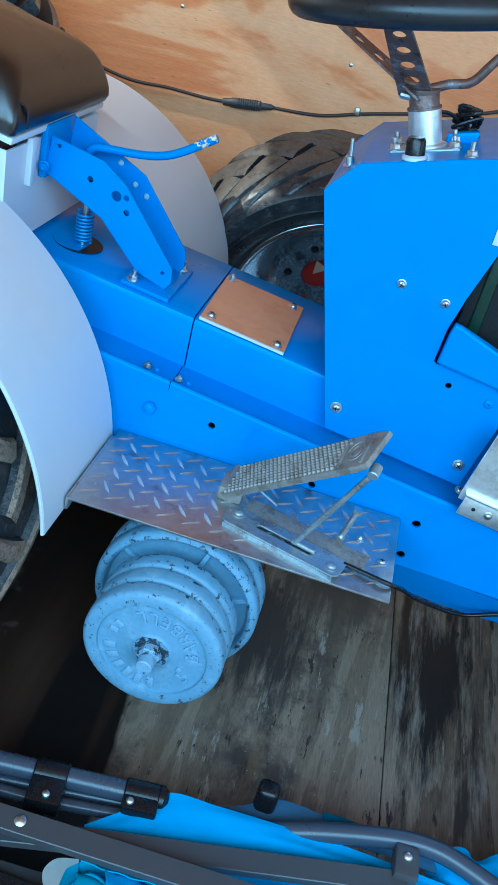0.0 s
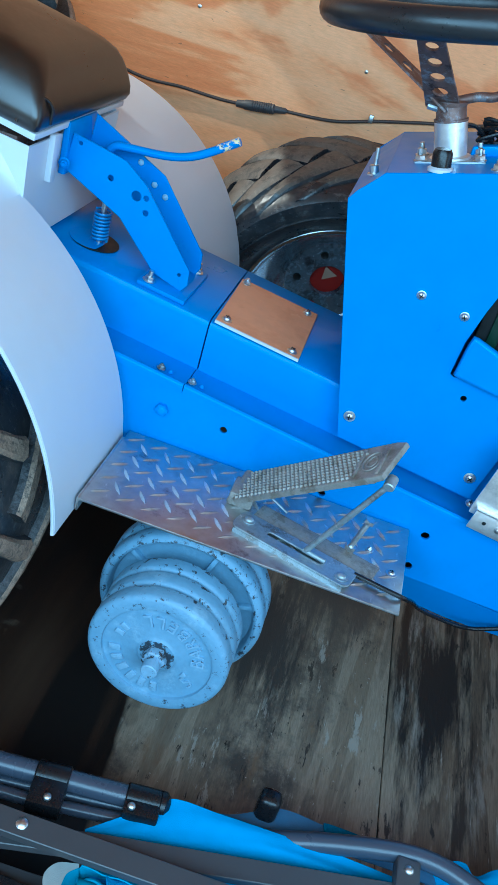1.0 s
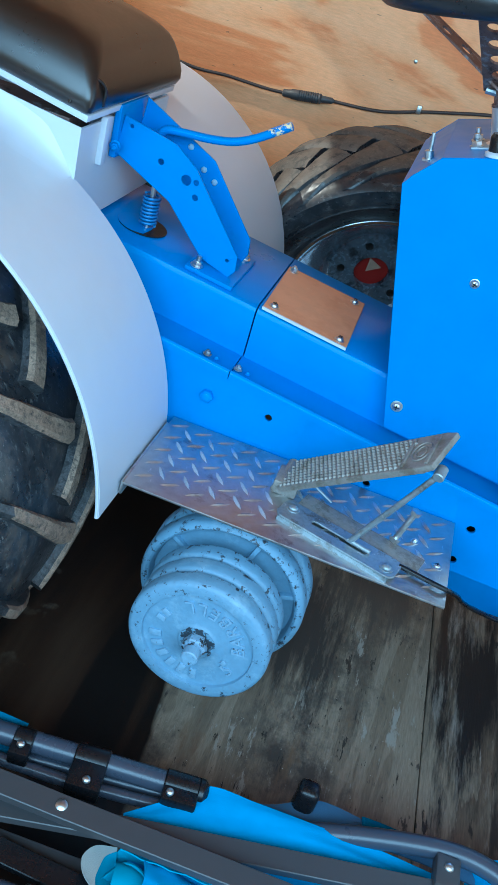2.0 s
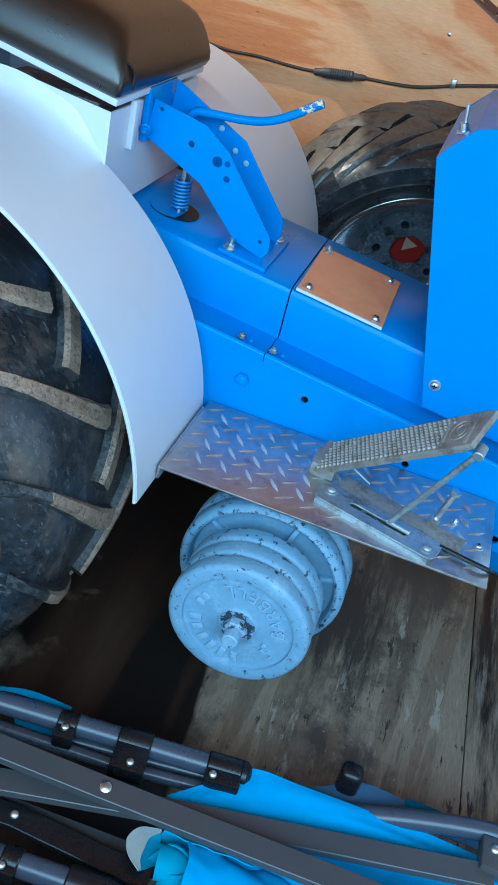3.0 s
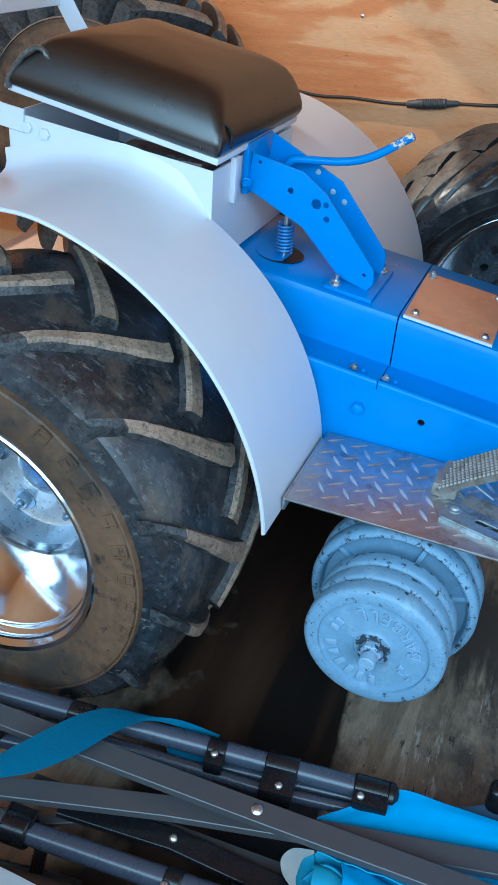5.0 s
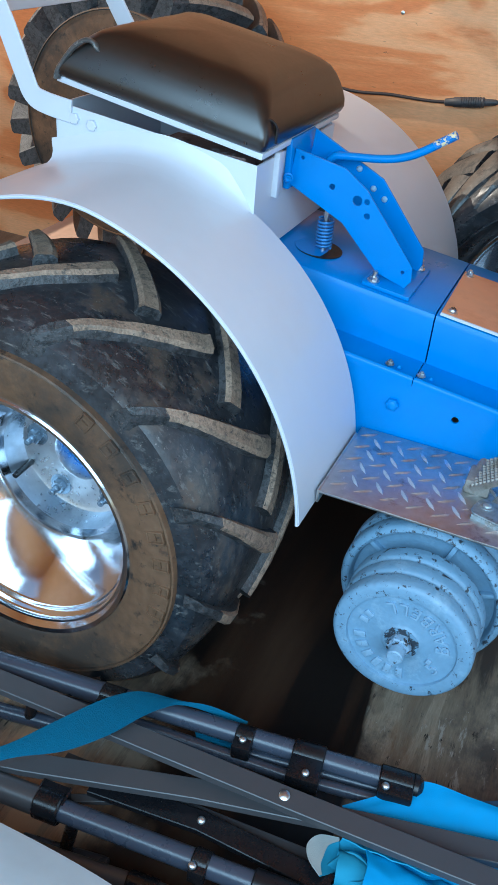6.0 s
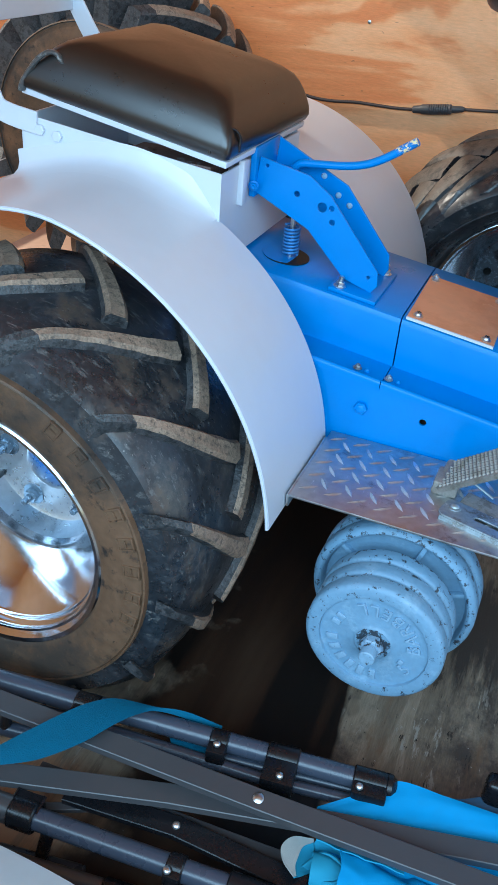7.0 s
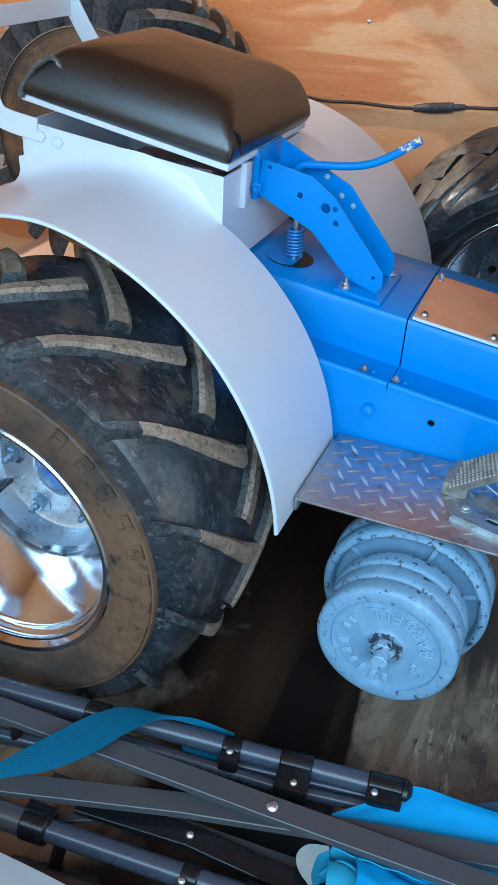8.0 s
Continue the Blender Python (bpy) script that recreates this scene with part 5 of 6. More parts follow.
            for lo_q, hi_q in zip(q, q[1:]):
                for k in range(4):
                    bm.faces.new((lo_q[k], lo_q[(k + 1) % 4], hi_q[(k + 1) % 4], hi_q[k]))
            bm.faces.new(q[2])
    tagged(part("pedal_stud_tread", bm, PEDAL, pedal), kind="stuff")
    heel = heel - nm * 0.007
    stand = Matrix(((ax.x, sd.x, nm.x, heel.x), (ax.y, sd.y, nm.y, heel.y), (ax.z, sd.z, nm.z, heel.z), (0, 0, 0, 1)))
    bm = merge(box((ln - 0.047, -0.026, 0.0075), (ln - 0.043, 0.026, 0.0105), 0.0006), box((ln - 0.012, -0.026, 0.0075), (ln - 0.007, 0.026, 0.0105), 0.0006))
    bm.transform(stand)
    part("pedal_ridge", bm, PEDAL, pedal)
    bars = bmesh.new()
    oval = [Vector((ln - 0.026 + 0.013 * math.cos(2 * math.pi * k / 24), 0.017 * math.sin(2 * math.pi * k / 24), 0.0088)) for k in range(25)]
    sweep(oval, ring_section(0.0013, 6), into=bars, cap=False)
    inner = [Vector((ln - 0.026 + 0.007 * math.cos(2 * math.pi * k / 20), 0.010 * math.sin(2 * math.pi * k / 20), 0.0086)) for k in range(21)]
    sweep(inner, ring_section(0.0012, 6), into=bars, cap=False)
    bars.transform(stand)
    part("pedal_badge", bars, PEDAL, pedal)
    part("pedal_hinge", merge(rod(heel + sd * -0.026, heel + sd * 0.034, 0.010, 16), box((0.090, 1.010, z), (0.125, 1.055, z + 0.022), 0.003)), PEDAL, pedal)
    pin = to(ln - 0.002, -0.0235, -0.0045)
    part("pedal_pin", rod(pin + sd * -0.007, pin + sd * 0.012, 0.0072, 16, 0.0012), STEEL, pedal)
    foot = g + d * 0.105 + s * 0.0222 + Vector((0, 0, 0.0135))
    part("pedal_rod", merge(rod(pin, foot, 0.0040, 12), rod(foot + d * -0.004, foot + d * 0.03, 0.0036, 10)), STEEL, t, "thin steel pedal rod")
    e = Vector((0.271, 1.002, z + 0.004))
    part("stop_bolt", merge(rod(e, e + Vector((0.012, 0.0, 0.055)), 0.0042, 12), lathe([(0, 0), (0, 0.008), (0.007, 0.008), (0.007, 0)], e, e + Vector((0.2, 0, 1)), 6), lathe([(0.052, 0), (0.052, 0.0075), (0.058, 0.0075), (0.059, 0)], e, e + Vector((0.012, 0, 0.055)), 6)), ZINC, t, "upright steel stop bolt")
    part("link_rod", rod((0.175, 1.03, z + 0.006), (0.120, 1.045, z + 0.026), 0.002, 8), STEEL, t)
    part("throttle_cable", pipe([(0.284, 0.947, 0.4125), (0.320, 0.942, 0.411), (0.352, 0.937, 0.4105), (0.374, 0.972, 0.382), (0.396, 1.020, 0.339), (0.435, 1.070, 0.296), (0.495, 1.105, 0.269), (0.561, 1.112, 0.291), (0.65, 1.10, 0.315), (0.75, 1.10, 0.33)], 0.0034), BLACK, t, "black control cable")


def build_weights(t):
    """Old barbell plates hung on a bolt under the footboard."""
    ax = (0.0705, 0.0, 0.2245)
    def disc(y0, y1, r, label=""):
        w = y1 - y0
        p = [(0.001, 0.012), (0.001, 0.026), (0.003, 0.028), (0.0045, 0.031), (0.0055, r * 0.755), (0.0050, r * 0.775), (0.0006, r * 0.785), (0.0, r * 0.805), (0.0002, r * 0.93), (0.0014, r * 0.958), (0.004, r * 0.985), (0.007, r * 0.997), (w * 0.6, r), (w - 0.004, r * 0.994), (w - 0.0015, r * 0.965), (w, r * 0.93), (w, 0.012)]
        return solo("weight_plate", lathe(p, (ax[0], y0, ax[2]), (ax[0], y0 + 1, ax[2]), 72, True), IRON, label, "weight plate", "barbell plates under the footboard")
    front = disc(0.868, 0.897, 0.1020, "chipped pale blue iron barbell plate with raised lettering")
    for y0, y1 in ((0.900, 0.929), (0.932, 0.961)):
        disc(y0, y1, 0.1020, "small chipped pale blue iron barbell plate on a bolt")
    # the larger plates have a deep dished face with ribs
    for y0, y1 in ((0.973, 1.009), (1.013, 1.049)):
        r, w = 0.1265, y1 - y0
        p = [(0.018, 0.012), (0.004, 0.016), (0.004, 0.040), (0.008, 0.046), (0.018, 0.050), (0.020, r * 0.80), (0.016, r * 0.855), (0.004, r * 0.885), (0.0012, r * 0.90), (0.0, r * 0.925), (0.0016, r * 0.955), (0.005, r * 0.985), (0.010, r), (w - 0.010, r), (w - 0.004, r * 0.98), (w, r * 0.94), (w, 0.012)]
        bm = lathe(p, (ax[0], y0, ax[2]), (ax[0], y0 + 1, ax[2]), 72, True)
        ribs = [box((0.044, y0 + 0.011, -0.0035), (r * 0.87, y0 + 0.022, 0.0035), 0.001, Matrix.Translation((ax[0], 0, ax[2])) @ Matrix.Rotation(-radians(a), 4, "Y")) for a in (20, 72, 145, 215, 290)]
        big = solo("weight_plate", bm, IRON, "larger chipped pale blue iron barbell plate with a dished face", "weight plate", "barbell plates under the footboard")
        for rib in ribs:
            part("rib", rib, IRON_PLAIN, big)
    part("weight_spacer", rod((ax[0], 0.925, ax[2]), (ax[0], 1.06, ax[2]), 0.035, 24), IRON, t)
    part("weight_hanger", box((ax[0] - 0.025, 1.052, ax[2] - 0.03), (ax[0] + 0.025, 1.108, 0.40), 0.004), BLUE, t)
    flaked = material("flaked_paint_on_steel", (0.24, 0.38, 0.52), 0.5, vary=0.3, scale=60, bump=0.5, bump_scale=300, scuff=[((0.028, 0.026, 0.028), 110, 0.51, 0.56, (1, 1, 1))])
    bolt = part("weight_bolt", merge(rod((ax[0], 0.850, ax[2]), (ax[0], 0.89, ax[2]), 0.0112, 16), lathe([(0, 0), (0, 0.0155), (0.002, 0.0175), (0.014, 0.0175), (0.014, 0)], (ax[0], 0.8555, ax[2]), (ax[0], 1.8555, ax[2]), 6)), flaked, t, "paint-caked bolt and nut")
    part("bolt_end", rod((ax[0], 0.836, ax[2]), (ax[0], 0.852, ax[2]), 0.0118, 18, 0.0015), IRON_FACE, bolt)
    # raised lettering round the face
    def letter(ch, ang, r, size, turn=math.pi):
        cu = bpy.data.curves.new("lettering", "FONT")
        cu.body, cu.size, cu.extrude, cu.align_x, cu.align_y = ch, size, 0.0022, "CENTER", "CENTER"
        ob = new("lettering", cu)
        bpy.context.view_layer.update()
        me = bpy.data.meshes.new_from_object(ob)
        bpy.data.objects.remove(ob)
        a = radians(ang)
        m = Matrix.Translation((ax[0] + r * math.cos(a), 0.8725, ax[2] + r * math.sin(a))) @ Matrix.Rotation(turn - (a - math.pi / 2), 4, "Y") @ Matrix.Rotation(math.pi / 2, 4, "X")
        me.transform(m)
        bm = bmesh.new()
        bm.from_mesh(me)
        bpy.data.meshes.remove(me)
        part("letter", bm, IRON_FACE, front, smooth=False)
    for i, ch in enumerate("BARBELL"):
        letter(ch, 10 + 17.0 * i, 0.0595, 0.0275)
    letter("5", -31, 0.0595, 0.0275)
    for k in range(6):
        a = 192 + k * 17
        m = Matrix.Translation((ax[0], 0, ax[2])) @ Matrix.Rotation(-radians(a), 4, "Y")
        part("lettering_bar", box((0.0520, 0.8700, -0.0048), (0.0690, 0.8735, 0.0048), 0.0008, m), IRON_FACE, front)
    for a in (150, 163):
        m = Matrix.Translation((ax[0], 0, ax[2])) @ Matrix.Rotation(-radians(a), 4, "Y")
        part("lettering_bar", box((0.0530, 0.8702, -0.0040), (0.0660, 0.8735, 0.0040), 0.0008, m), IRON_FACE, front)
    m = Matrix.Translation((ax[0], 0, ax[2])) @ Matrix.Rotation(radians(24), 4, "Y")
    part("lettering_bar", box((0.044, 0.8697, -0.004), (0.051, 0.8735, 0.004), 0.0008, m), IRON_FACE, front)


# ---- things round the tractor ----
def build_chairs():
    """Folded camp chairs: round legs, flat cross bars, plastic joints, fabric and a strap."""
    c = thing("folding_chair", (0.1, 0.70, 0.0), "folded camp chair with grey metal tubes and bright blue fabric", "chair", "folded camp chairs")
    r = 0.0145

    def tube(name, pts, rad, mat=TUBE, par=c, label=""):
        return part(name, sweep([Vector(p) for p in pts], ring_section(rad, 16)), mat, par, label)

    def flat(pts, w, h, mat=FLATBAR, label=""):
        return part("cross_bar", sweep([Vector(p) for p in pts], bar_section(w, h, 0.0010)), mat, c, label)

    def rivet(p, par, rad=0.0062):
        part("rivet", lathe([(0, rad), (0.0015, rad * 0.95), (0.0035, rad * 0.6), (0.004, 0)], p, Vector(p) + Vector((0, -0.25, 1)), 14), ZINC, par)

    def joint(a, b, rad, bolt=None, drop=0.0):
        ob = part("plastic_joint", rod(a, b, rad, 20, 0.002), BLACK, c, "black plastic tube joint")
        if drop:
            mid = (Vector(a) + Vector(b)) / 2
            d = (Vector(b) - Vector(a))
            w = d.length / 2
            m = Matrix.Translation(mid) @ Matrix.Rotation(math.atan2(d.y, d.x), 4, "Z")
            part("joint_lug", box((-w, -drop, -rad * 0.7), (w, 0.0, rad * 0.72), 0.003, m), BLACK, ob)
        if bolt:
            rivet(bolt, ob, 0.0055)
        return ob

    # upper leg in its plastic joints
    A = lambda x: Vector((x, 0.7125 + 0.135 * x + 0.02 * max(0, -x - 0.2), 0.118))
    tube("leg", [A(-0.62), A(0.135)], r)
    tube("leg_sleeve", [A(-0.62), A(-0.288)], r + 0.0012)
    joint(A(-0.298), A(-0.262), r + 0.003, drop=0.022)
    joint(A(-0.098), A(-0.072), r + 0.0025, (-0.083, 0.684, 0.134), drop=0.030)
    joint(A(-0.018), A(0.026), r + 0.004, (0.012, 0.674, 0.134), drop=0.050)
    joint(A(0.100), A(0.146), r + 0.0035, (0.113, 0.704, 0.134), drop=0.032)
    tube("inner_leg", [(-0.40, 0.645, 0.100), (-0.247, 0.664, 0.100), (-0.012, 0.684, 0.100), (0.16, 0.714, 0.100)], 0.0085)
    tube("inner_leg", [(-0.10, 0.695, 0.092), (0.15, 0.735, 0.092)], 0.009)
    # crossed flat bars
    flat([(-0.56, 0.603, 0.146), (0.003, 0.618, 0.146), (0.46, 0.634, 0.146)], 0.0155, 0.006)
    rivet((0.003, 0.618, 0.152), c, 0.0075)
    flat([(-0.52, 0.480, 0.118), (-0.323, 0.530, 0.118), (-0.109, 0.594, 0.120), (0.10, 0.644, 0.124), (0.474, 0.722, 0.134)], 0.0150, 0.006)
    flat([(-0.24, 0.556, 0.096), (-0.087, 0.571, 0.097), (0.09, 0.565, 0.098)], 0.0145, 0.005, BLACK)
    rivet((-0.087, 0.571, 0.102), c, 0.0058)
    flat([(-0.30, 0.58, 0.080), (-0.05, 0.592, 0.080), (0.10, 0.60, 0.080)], 0.011, 0.005)
    flat([(-0.26, 0.53, 0.085), (-0.12, 0.60, 0.084)], 0.006, 0.004)
    # lower legs nearer the open side
    E = lambda x: Vector((x, 0.524 + 0.085 * x, 0.104))
    tube("leg", [E(-0.62), E(0.20)], r)
    tube("leg_sleeve", [E(-0.62), E(-0.262)], r + 0.0035, FLATBAR)
    joint(E(-0.285), E(-0.250), r + 0.006, drop=-0.02)
    joint(E(-0.072), E(-0.050), r + 0.003, (-0.066, 0.503, 0.119), drop=0.022)
    joint(E(0.005), E(0.06), r + 0.004, drop=0.02)
    tube("inner_leg", [(-0.30, 0.455, 0.070), (-0.10, 0.482, 0.070), (0.15, 0.51, 0.070)], 0.011, FLATBAR)
    joint((-0.140, 0.4775, 0.070), (-0.100, 0.482, 0.070), 0.014)
    # far end: curved leg, its cap and bracket
    part("bent_leg", pipe([(0.22, 0.735, 0.095), (0.29, 0.748, 0.106), (0.37, 0.764, 0.124), (0.455, 0.778, 0.138), (0.51, 0.782, 0.138), (0.56, 0.770, 0.136), (0.64, 0.74, 0.13)], 0.0135, 6, 14), TUBE, c)
    part("end_bracket", box((0.455, 0.722, 0.128), (0.487, 0.768, 0.150), 0.004), FLATBAR, c)
    rivet((0.471, 0.750, 0.150), c, 0.0065)
    part("end_cap", box((0.266, 0.778, 0.080), (0.297, 0.808, 0.138), 0.010, seg=3), BLACK, c, "rounded black plastic end cap")
    part("end_cap", lathe([(0, r + 0.0035), (0.006, r + 0.0032), (0.012, r * 0.8), (0.015, 0)], A(0.1455), A(0.1655), 20), BLACK, c)
    # feet that the bundle lies on
    for x, y in ((-0.42, 0.66), (0.12, 0.72), (-0.25, 0.50), (0.10, 0.53), (0.50, 0.76), (0.30, 0.66)):
        part("folded_strut", rod((x - 0.06, y - 0.01, 0.012), (x + 0.06, y + 0.01, 0.012), 0.012, 12), TUBE, c)
        part("folded_strut", rod((x, y, 0.012), (x + 0.02, y, 0.10), 0.009, 12), BLACK, c)
    build_fabric(c)
    # strap
    # flat over the bars, twisting on edge behind the leg, with its tail showing again below
    bm = bmesh.new()
    def web(left, right, n=6):
        rows = []
        for p, q in zip(smooth_path(left, n), smooth_path(right, n)):
            drop = Vector((0, 0, -0.0016))
            across = [p.lerp(q, k / 4) + Vector((0, 0, 0.0012 * math.sin(math.pi * k / 4))) for k in range(5)]
            rows.append([bm.verts.new(v) for v in across] + [bm.verts.new(v + drop) for v in across[::-1]])
        for u, w in zip(rows, rows[1:]):
            for k in range(10):
                bm.faces.new((u[k], u[(k + 1) % 10], w[(k + 1) % 10], w[k]))
        bm.faces.new(rows[0]), bm.faces.new(rows[-1][::-1])
    web([(-0.392, 0.462, 0.148), (-0.359, 0.498, 0.158), (-0.333, 0.528, 0.163), (-0.306, 0.570, 0.167), (-0.271, 0.628, 0.168), (-0.247, 0.661, 0.163), (-0.226, 0.678, 0.157), (-0.182, 0.694, 0.147), (-0.145, 0.714, 0.135), (-0.093, 0.727, 0.118)],
        [(-0.375, 0.448, 0.148), (-0.348, 0.482, 0.158), (-0.318, 0.508, 0.163), (-0.269, 0.540, 0.167), (-0.232, 0.586, 0.168), (-0.212, 0.629, 0.165), (-0.196, 0.662, 0.158), (-0.179, 0.689, 0.146), (-0.142, 0.712, 0.124), (-0.093, 0.717, 0.106)])
    web([(-0.160, 0.694, 0.100), (-0.139, 0.696, 0.100), (-0.110, 0.699, 0.098), (-0.082, 0.705, 0.096), (-0.057, 0.713, 0.094)],
        [(-0.145, 0.676, 0.098), (-0.121, 0.682, 0.098), (-0.091, 0.687, 0.095), (-0.072, 0.692, 0.094), (-0.052, 0.701, 0.092)])
    part("carry_strap", bm, WEB, c, "teal ribbed webbing strap")
    return c


def cloth_sheet(rows, mat, name, parent, label="", thick=0.002, folds=0.004, seed=1, n=10):
    """A loose cloth between guide lines (each a list of points), with soft folds."""
    lines = [smooth_path(rw, n) for rw in rows]
    cols = len(lines[0])
    bm = bmesh.new()
    rr = random.Random(seed)
    ph = [rr.uniform(0, 6) for _ in range(4)]
    grid = []
    for i in range(cols):
        strip = smooth_path([ln[i] for ln in lines], 8)
        row = []
        for j, p in enumerate(strip):
            w = math.sin(j * 0.9 + i * 0.12 + ph[0]) * 0.5 + math.sin(j * 0.45 - i * 0.21 + ph[1]) * 0.7
            row.append(bm.verts.new(p + Vector((0, 0, folds * w))))
        grid.append(row)
    for i in range(len(grid) - 1):
        for j in range(len(grid[0]) - 1):
            bm.faces.new((grid[i][j], grid[i + 1][j], grid[i + 1][j + 1], grid[i][j + 1]))
    ext = bmesh.ops.extrude_face_region(bm, geom=list(bm.faces))
    for v in ext["geom"]:
        if isinstance(v, bmesh.types.BMVert):
            v.co.z -= thick
    return part(name, bm, mat, parent, label)


def build_fabric(c):
    # taut seat cloth between the bars
    cloth_sheet([[(0.070, 0.662, 0.118), (0.110, 0.700, 0.120), (0.154, 0.738, 0.128), (0.22, 0.744, 0.128), (0.30, 0.750, 0.126), (0.40, 0.757, 0.118), (0.60, 0.77, 0.09)],
                 [(0.075, 0.652, 0.112), (0.12, 0.680, 0.112), (0.17, 0.705, 0.120), (0.24, 0.718, 0.122), (0.31, 0.728, 0.122), (0.41, 0.738, 0.116), (0.60, 0.755, 0.09)],
                 [(0.085, 0.640, 0.106), (0.13, 0.655, 0.106), (0.18, 0.668, 0.106), (0.26, 0.690, 0.106), (0.36, 0.710, 0.106), (0.47, 0.73, 0.105), (0.60, 0.735, 0.085)],
                 [(0.10, 0.61, 0.098), (0.15, 0.618, 0.098), (0.20, 0.63, 0.098), (0.28, 0.648, 0.099), (0.37, 0.665, 0.099), (0.47, 0.69, 0.098), (0.60, 0.71, 0.08)],
                 [(0.11, 0.56, 0.085), (0.16, 0.565, 0.085), (0.21, 0.57, 0.085), (0.29, 0.58, 0.085), (0.38, 0.60, 0.085), (0.48, 0.63, 0.085), (0.60, 0.67, 0.07)]],
                CLOTH, "seat_cloth", c, "bright blue polyester seat cloth", folds=0.0015, seed=4)
    cloth_sheet([[(0.17, 0.752, 0.100), (0.24, 0.773, 0.097), (0.30, 0.803, 0.104), (0.37, 0.806, 0.100), (0.46, 0.806, 0.096), (0.55, 0.81, 0.088)],
                 [(0.17, 0.735, 0.094), (0.24, 0.752, 0.094), (0.30, 0.765, 0.098), (0.37, 0.775, 0.096), (0.46, 0.785, 0.092), (0.55, 0.79, 0.084)]],
                CLOTH_DARK, "back_cloth", c, "slate blue backrest cloth", folds=0.001, seed=5)
    cloth_sheet([[(0.362, 0.808, 0.103), (0.372, 0.809, 0.103), (0.42, 0.811, 0.100), (0.48, 0.805, 0.096)], [(0.366, 0.788, 0.103), (0.376, 0.788, 0.103), (0.42, 0.795, 0.099), (0.48, 0.80, 0.095)]],
                WEB, "strap_end", c, "stitched teal strap end", folds=0.0005, seed=6)
    # curled hem: a rolled teal tube of cloth with a pale band round its mouth
    def curl(name, mat, r0, r1, a0, a1, start, end, label, flare=0.0, wob=0.002, seed=1):
        mt = axis_matrix(start, end)
        ln = (Vector(end) - Vector(start)).length
        bm = bmesh.new()
        na, nl, grid = 40, 12, []
        for k in range(nl + 1):
            f = k / nl
            row = []
            for i in range(na + 1):
                g = i / na
                rad = (r0 + (r1 - r0) * g) * (1 + flare * (1 - f) ** 2)
                a = radians(a0 + (a1 - a0) * g) + 0.25 * f
                p = mt @ Vector((rad * math.cos(a), rad * 0.8 * math.sin(a), ln * f))
                p += noise.noise_vector(p * 40 + Vector((seed, 0, 0))) * wob
                row.append(bm.verts.new(p))
            grid.append(row)
        for p, q in zip(grid, grid[1:]):
            for i in range(na):
                bm.faces.new((p[i], p[i + 1], q[i + 1], q[i]))
        bmesh.ops.recalc_face_normals(bm, faces=bm.faces)
        bmesh.ops.solidify(bm, geom=list(bm.faces), thickness=0.0016)
        return part(name, bm, mat, c, label)
    mouth, tail = Vector((0.088, 0.590, 0.108)), Vector((0.195, 0.612, 0.098))
    curl("rolled_hem", CLOTH_TEAL, 0.010, 0.030, -60, 420, mouth, tail, "curled teal cloth hem", 0.25, 0.004, 3)
    band = smooth_path([(0.080, 0.622, 0.106), (0.058, 0.609, 0.114), (0.050, 0.590, 0.117), (0.058, 0.574, 0.115), (0.075, 0.564, 0.110)], 6)
    # the open end of the roll: a shallow cloth pocket with a pale crescent edging
    n = len(band)
    heart = Vector((0.094, 0.592, 0.102))
    def pocket(t0, t1, lift, dip, taper):
        bm = bmesh.new()
        rows = []
        for i, p in enumerate(band):
            k = math.sin(math.pi * i / (n - 1))
            b = t0 + (t1 - t0) * (0.25 + 0.75 * k if taper else 1.0)
            rows.append([bm.verts.new(p.lerp(heart, t0 + (b - t0) * q / 6) + Vector((0, 0, lift - dip * math.sin(math.pi * q / 6 * 0.5)))) for q in range(7)])
        for u, w in zip(rows, rows[1:]):
            for q in range(6):
                bm.faces.new((u[q], u[q + 1], w[q + 1], w[q]))
        bmesh.ops.recalc_face_normals(bm, faces=bm.faces)
        bmesh.ops.solidify(bm, geom=list(bm.faces), thickness=0.0015)
        return bm
    part("pocket_lining", pocket(0.0, 0.92, 0.0, 0.006, False), CLOTH_TEAL, c, "teal cloth lining of the rolled end")
    part("pale_band", pocket(-0.05, 0.46, 0.0035, 0.001, True), CLOTH_PALE, c, "pale woven cloth edging")
    # a fold that curls out of the open end
    loop = smooth_path([(0.080, 0.585, 0.106), (0.089, 0.595, 0.114), (0.096, 0.604, 0.118), (0.108, 0.606, 0.119), (0.121, 0.601, 0.119), (0.128, 0.590, 0.118), (0.124, 0.578, 0.117), (0.112, 0.573, 0.115), (0.101, 0.575, 0.110)], 6)
    bm = bmesh.new()
    rows = []
    for i, p in enumerate(loop):
        out = (p - Vector((0.106, 0.590, p.z))).normalized()
        rows.append([bm.verts.new(p + out * o + Vector((0, 0, z))) for o, z in ((0.010, -0.020), (0.006, -0.008), (0.0025, -0.001), (0.0, 0.0), (-0.003, -0.002), (-0.006, -0.010), (-0.008, -0.022))])
    for u, w in zip(rows, rows[1:]):
        for q in range(6):
            bm.faces.new((u[q], u[q + 1], w[q + 1], w[q]))
    bmesh.ops.recalc_face_normals(bm, faces=bm.faces)
    bmesh.ops.solidify(bm, geom=list(bm.faces), thickness=0.0012)
    part("curled_fold", bm, CLOTH_TEAL, c, "curled fold of teal cloth")
    curl("bunched_cloth", CLOTH, 0.032, 0.040, 20, 200, mouth + Vector((0.03, 0.0, -0.006)), tail + Vector((0.05, 0.0, -0.02)), "bunched bright blue cloth", 0.1, 0.006, 7)
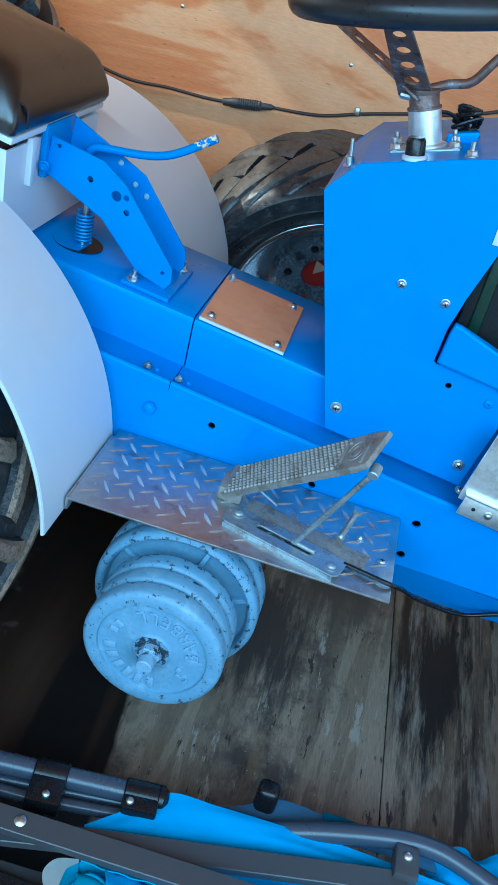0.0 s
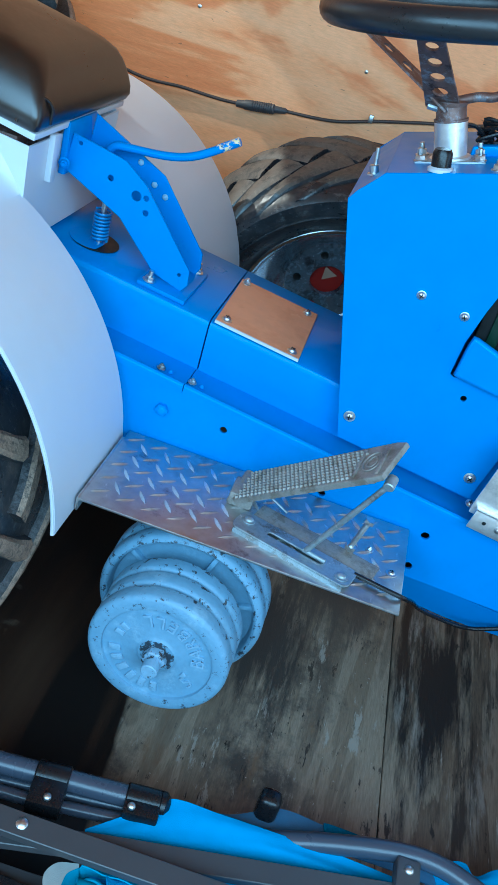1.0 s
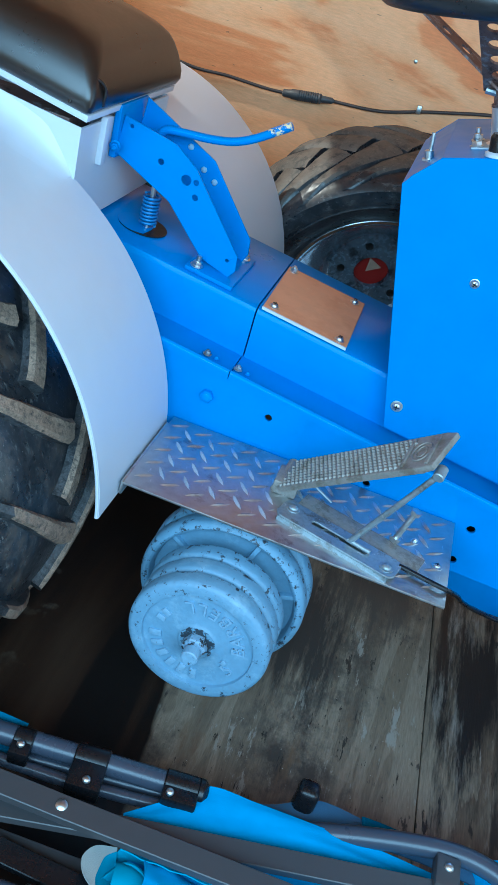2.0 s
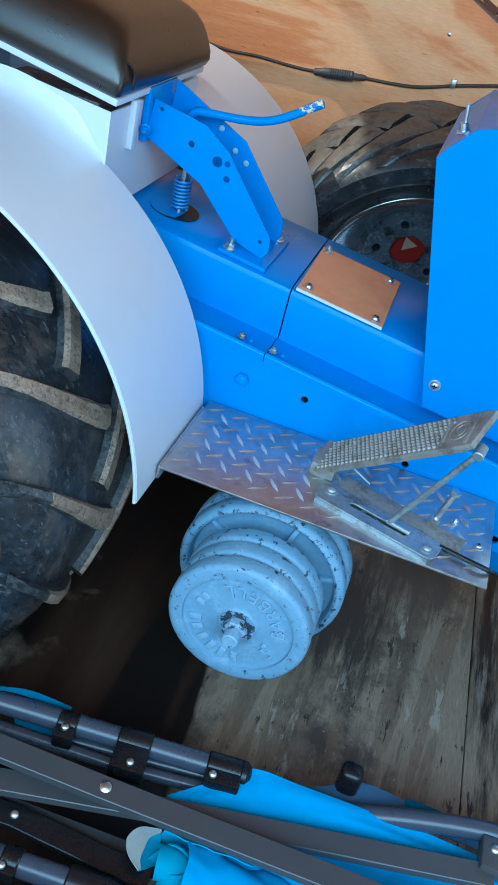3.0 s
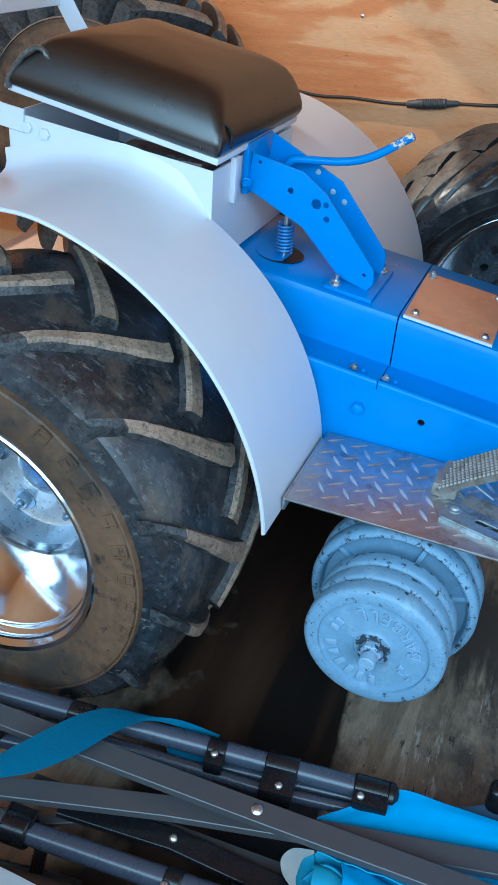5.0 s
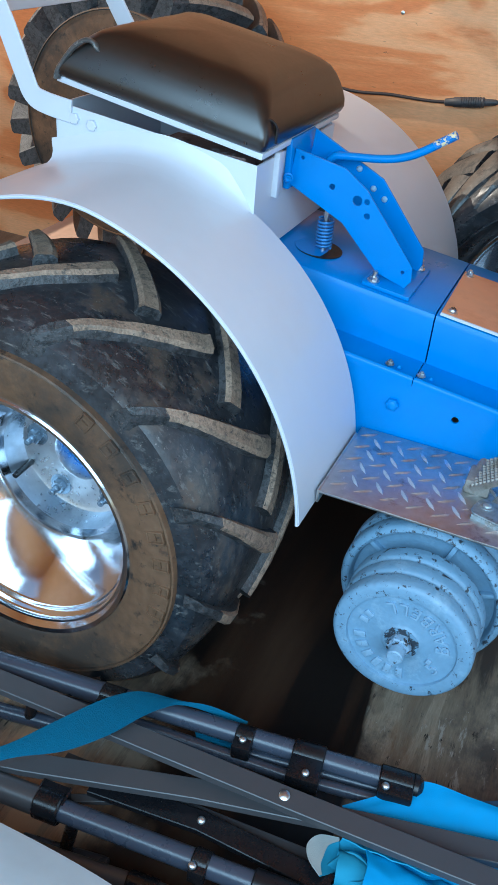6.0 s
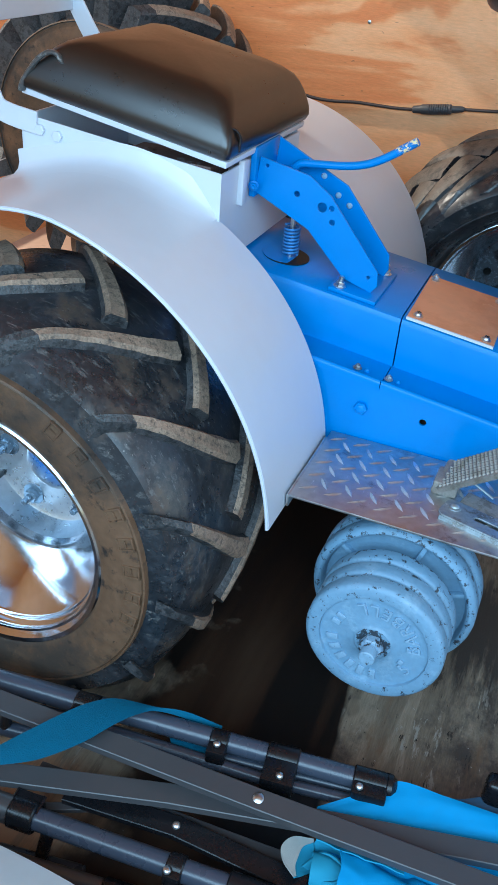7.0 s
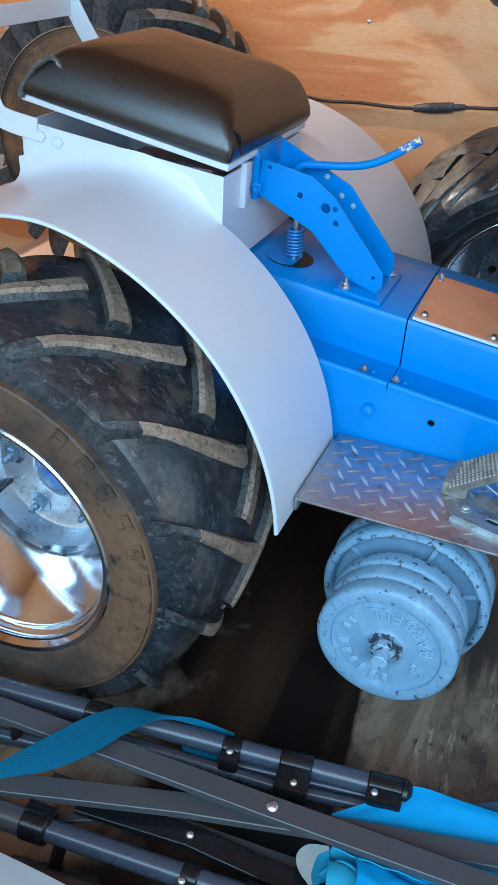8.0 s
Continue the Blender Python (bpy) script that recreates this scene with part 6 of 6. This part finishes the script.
    cloth_sheet([[(0.518, 0.812, 0.08), (0.540, 0.823, 0.10), (0.562, 0.826, 0.104), (0.580, 0.818, 0.102), (0.626, 0.843, 0.104), (0.74, 0.84, 0.08)], [(0.518, 0.80, 0.08), (0.54, 0.800, 0.099), (0.565, 0.800, 0.100), (0.585, 0.795, 0.097), (0.63, 0.80, 0.10), (0.74, 0.79, 0.08)], [(0.518, 0.77, 0.07), (0.54, 0.765, 0.085), (0.565, 0.76, 0.085), (0.585, 0.755, 0.085), (0.63, 0.75, 0.085), (0.74, 0.74, 0.07)]],
                CLOTH, "cloth_corner", c, folds=0.004, seed=8)


def build_white_lid():
    """A pale rounded moulding that lies at the edge of the view."""
    bm = bmesh.new()
    pts = smooth_path([(-0.75, 0.385, 0.10), (-0.45, 0.414, 0.165), (-0.27, 0.414, 0.19), (-0.06, 0.398, 0.195), (0.12, 0.345, 0.18), (0.30, 0.25, 0.12)], 8)
    rows = []
    for p in pts:
        rows.append([bm.verts.new(p + Vector((0, -0.30 * k / 8, -0.004 + 0.05 * math.sin(k / 8 * math.pi)))) for k in range(9)] + [bm.verts.new(Vector((p.x, p.y - 0.30, 0.0))), bm.verts.new(Vector((p.x, p.y - 0.004, 0.0)))])
    k = len(rows[0])
    for p, q in zip(rows, rows[1:]):
        for i in range(k):
            bm.faces.new((p[i], p[(i + 1) % k], q[(i + 1) % k], q[i]))
    bm.faces.new(rows[0][::-1]), bm.faces.new(rows[-1])
    solo("storage_box_lid", bm, LID, "rounded pale grey plastic moulding lying on the floor", "box")


def build_cable():
    """An extension cord looped along the plywood wall, with its plug joint."""
    y = 2.343
    c = thing("extension_cord", (-0.2, 2.34, 0.66), "black extension cord hung along the plywood wall", "cable")
    pts = [(-1.30, y, 0.90), (-0.95, y, 0.745), (-0.614, y, 0.655), (-0.442, y, 0.655), (-0.318, y, 0.657), (-0.20, y, 0.674), (-0.052, y, 0.689), (0.058, y, 0.721), (0.166, y, 0.750), (0.35, y, 0.80), (0.7, y, 0.95)]
    part("cord", pipe(pts, 0.0042, 8, 10), CORD, c)
    a, b = Vector((-0.300, y - 0.006, 0.6595)), Vector((-0.165, y - 0.006, 0.679))
    prof = [(0, 0.0045), (0.003, 0.009), (0.022, 0.0105), (0.026, 0.0125), (0.040, 0.0130)] + [(0.042 + 0.006 * k + d, r) for k in range(9) for d, r in ((0, 0.0132), (0.0035, 0.0132), (0.0042, 0.0118), (0.0056, 0.0118))] + [(0.100, 0.0130), (0.104, 0.009), (0.130, 0.0075), (0.136, 0.0045)]
    part("plug_joint", lathe(prof, a, b, 16), PLUG, c, "dark grey ribbed plug and socket joint")
    part("staple", box((0.039, y - 0.008, 0.713), (0.051, y + 0.006, 0.733), 0.002), ZINC, c)
    k = thing("wall_screws", (0.0, 2.35, 1.0), "small screws in the plywood wall", "screw", kind="structure")
    for x, z in ((-0.002, 0.823), (-0.449, 0.850)):
        part("screw", hex_bolt((x, 2.3505, z), (0, -1, 0), 0.005, 0.002, 0, dome=True), ZINC, k)


build_setting()
build_tractor()
build_chairs()
build_white_lid()
build_cable()
build_wheel("leaning_wheel", "spare wheel with worn tyre and chrome rim against the wall", (0.093, 1.975, 0.388), 0.345, 0.220, 0.135, -0.090, "fine", "spare wheels by the wall", lean=radians(12.0), swing=radians(15.0), lugs=20, lug_h=0.013)
build_wheel("spare_tractor_tyre", "large dusty lugged tractor tyre standing on a cardboard box", (-0.975, 2.035, 0.568), 0.368, 0.115, 0.185, None, "lug", "spare wheels by the wall", lugs=24, phase=3, lug_h=0.098, block=True, base_z=0.206)
solo("cardboard_box", box((-1.32, 1.80, 0.0), (-0.70, 2.30, 0.204), 0.004), CARTON, "tan cardboard box under the spare tyre", "box")
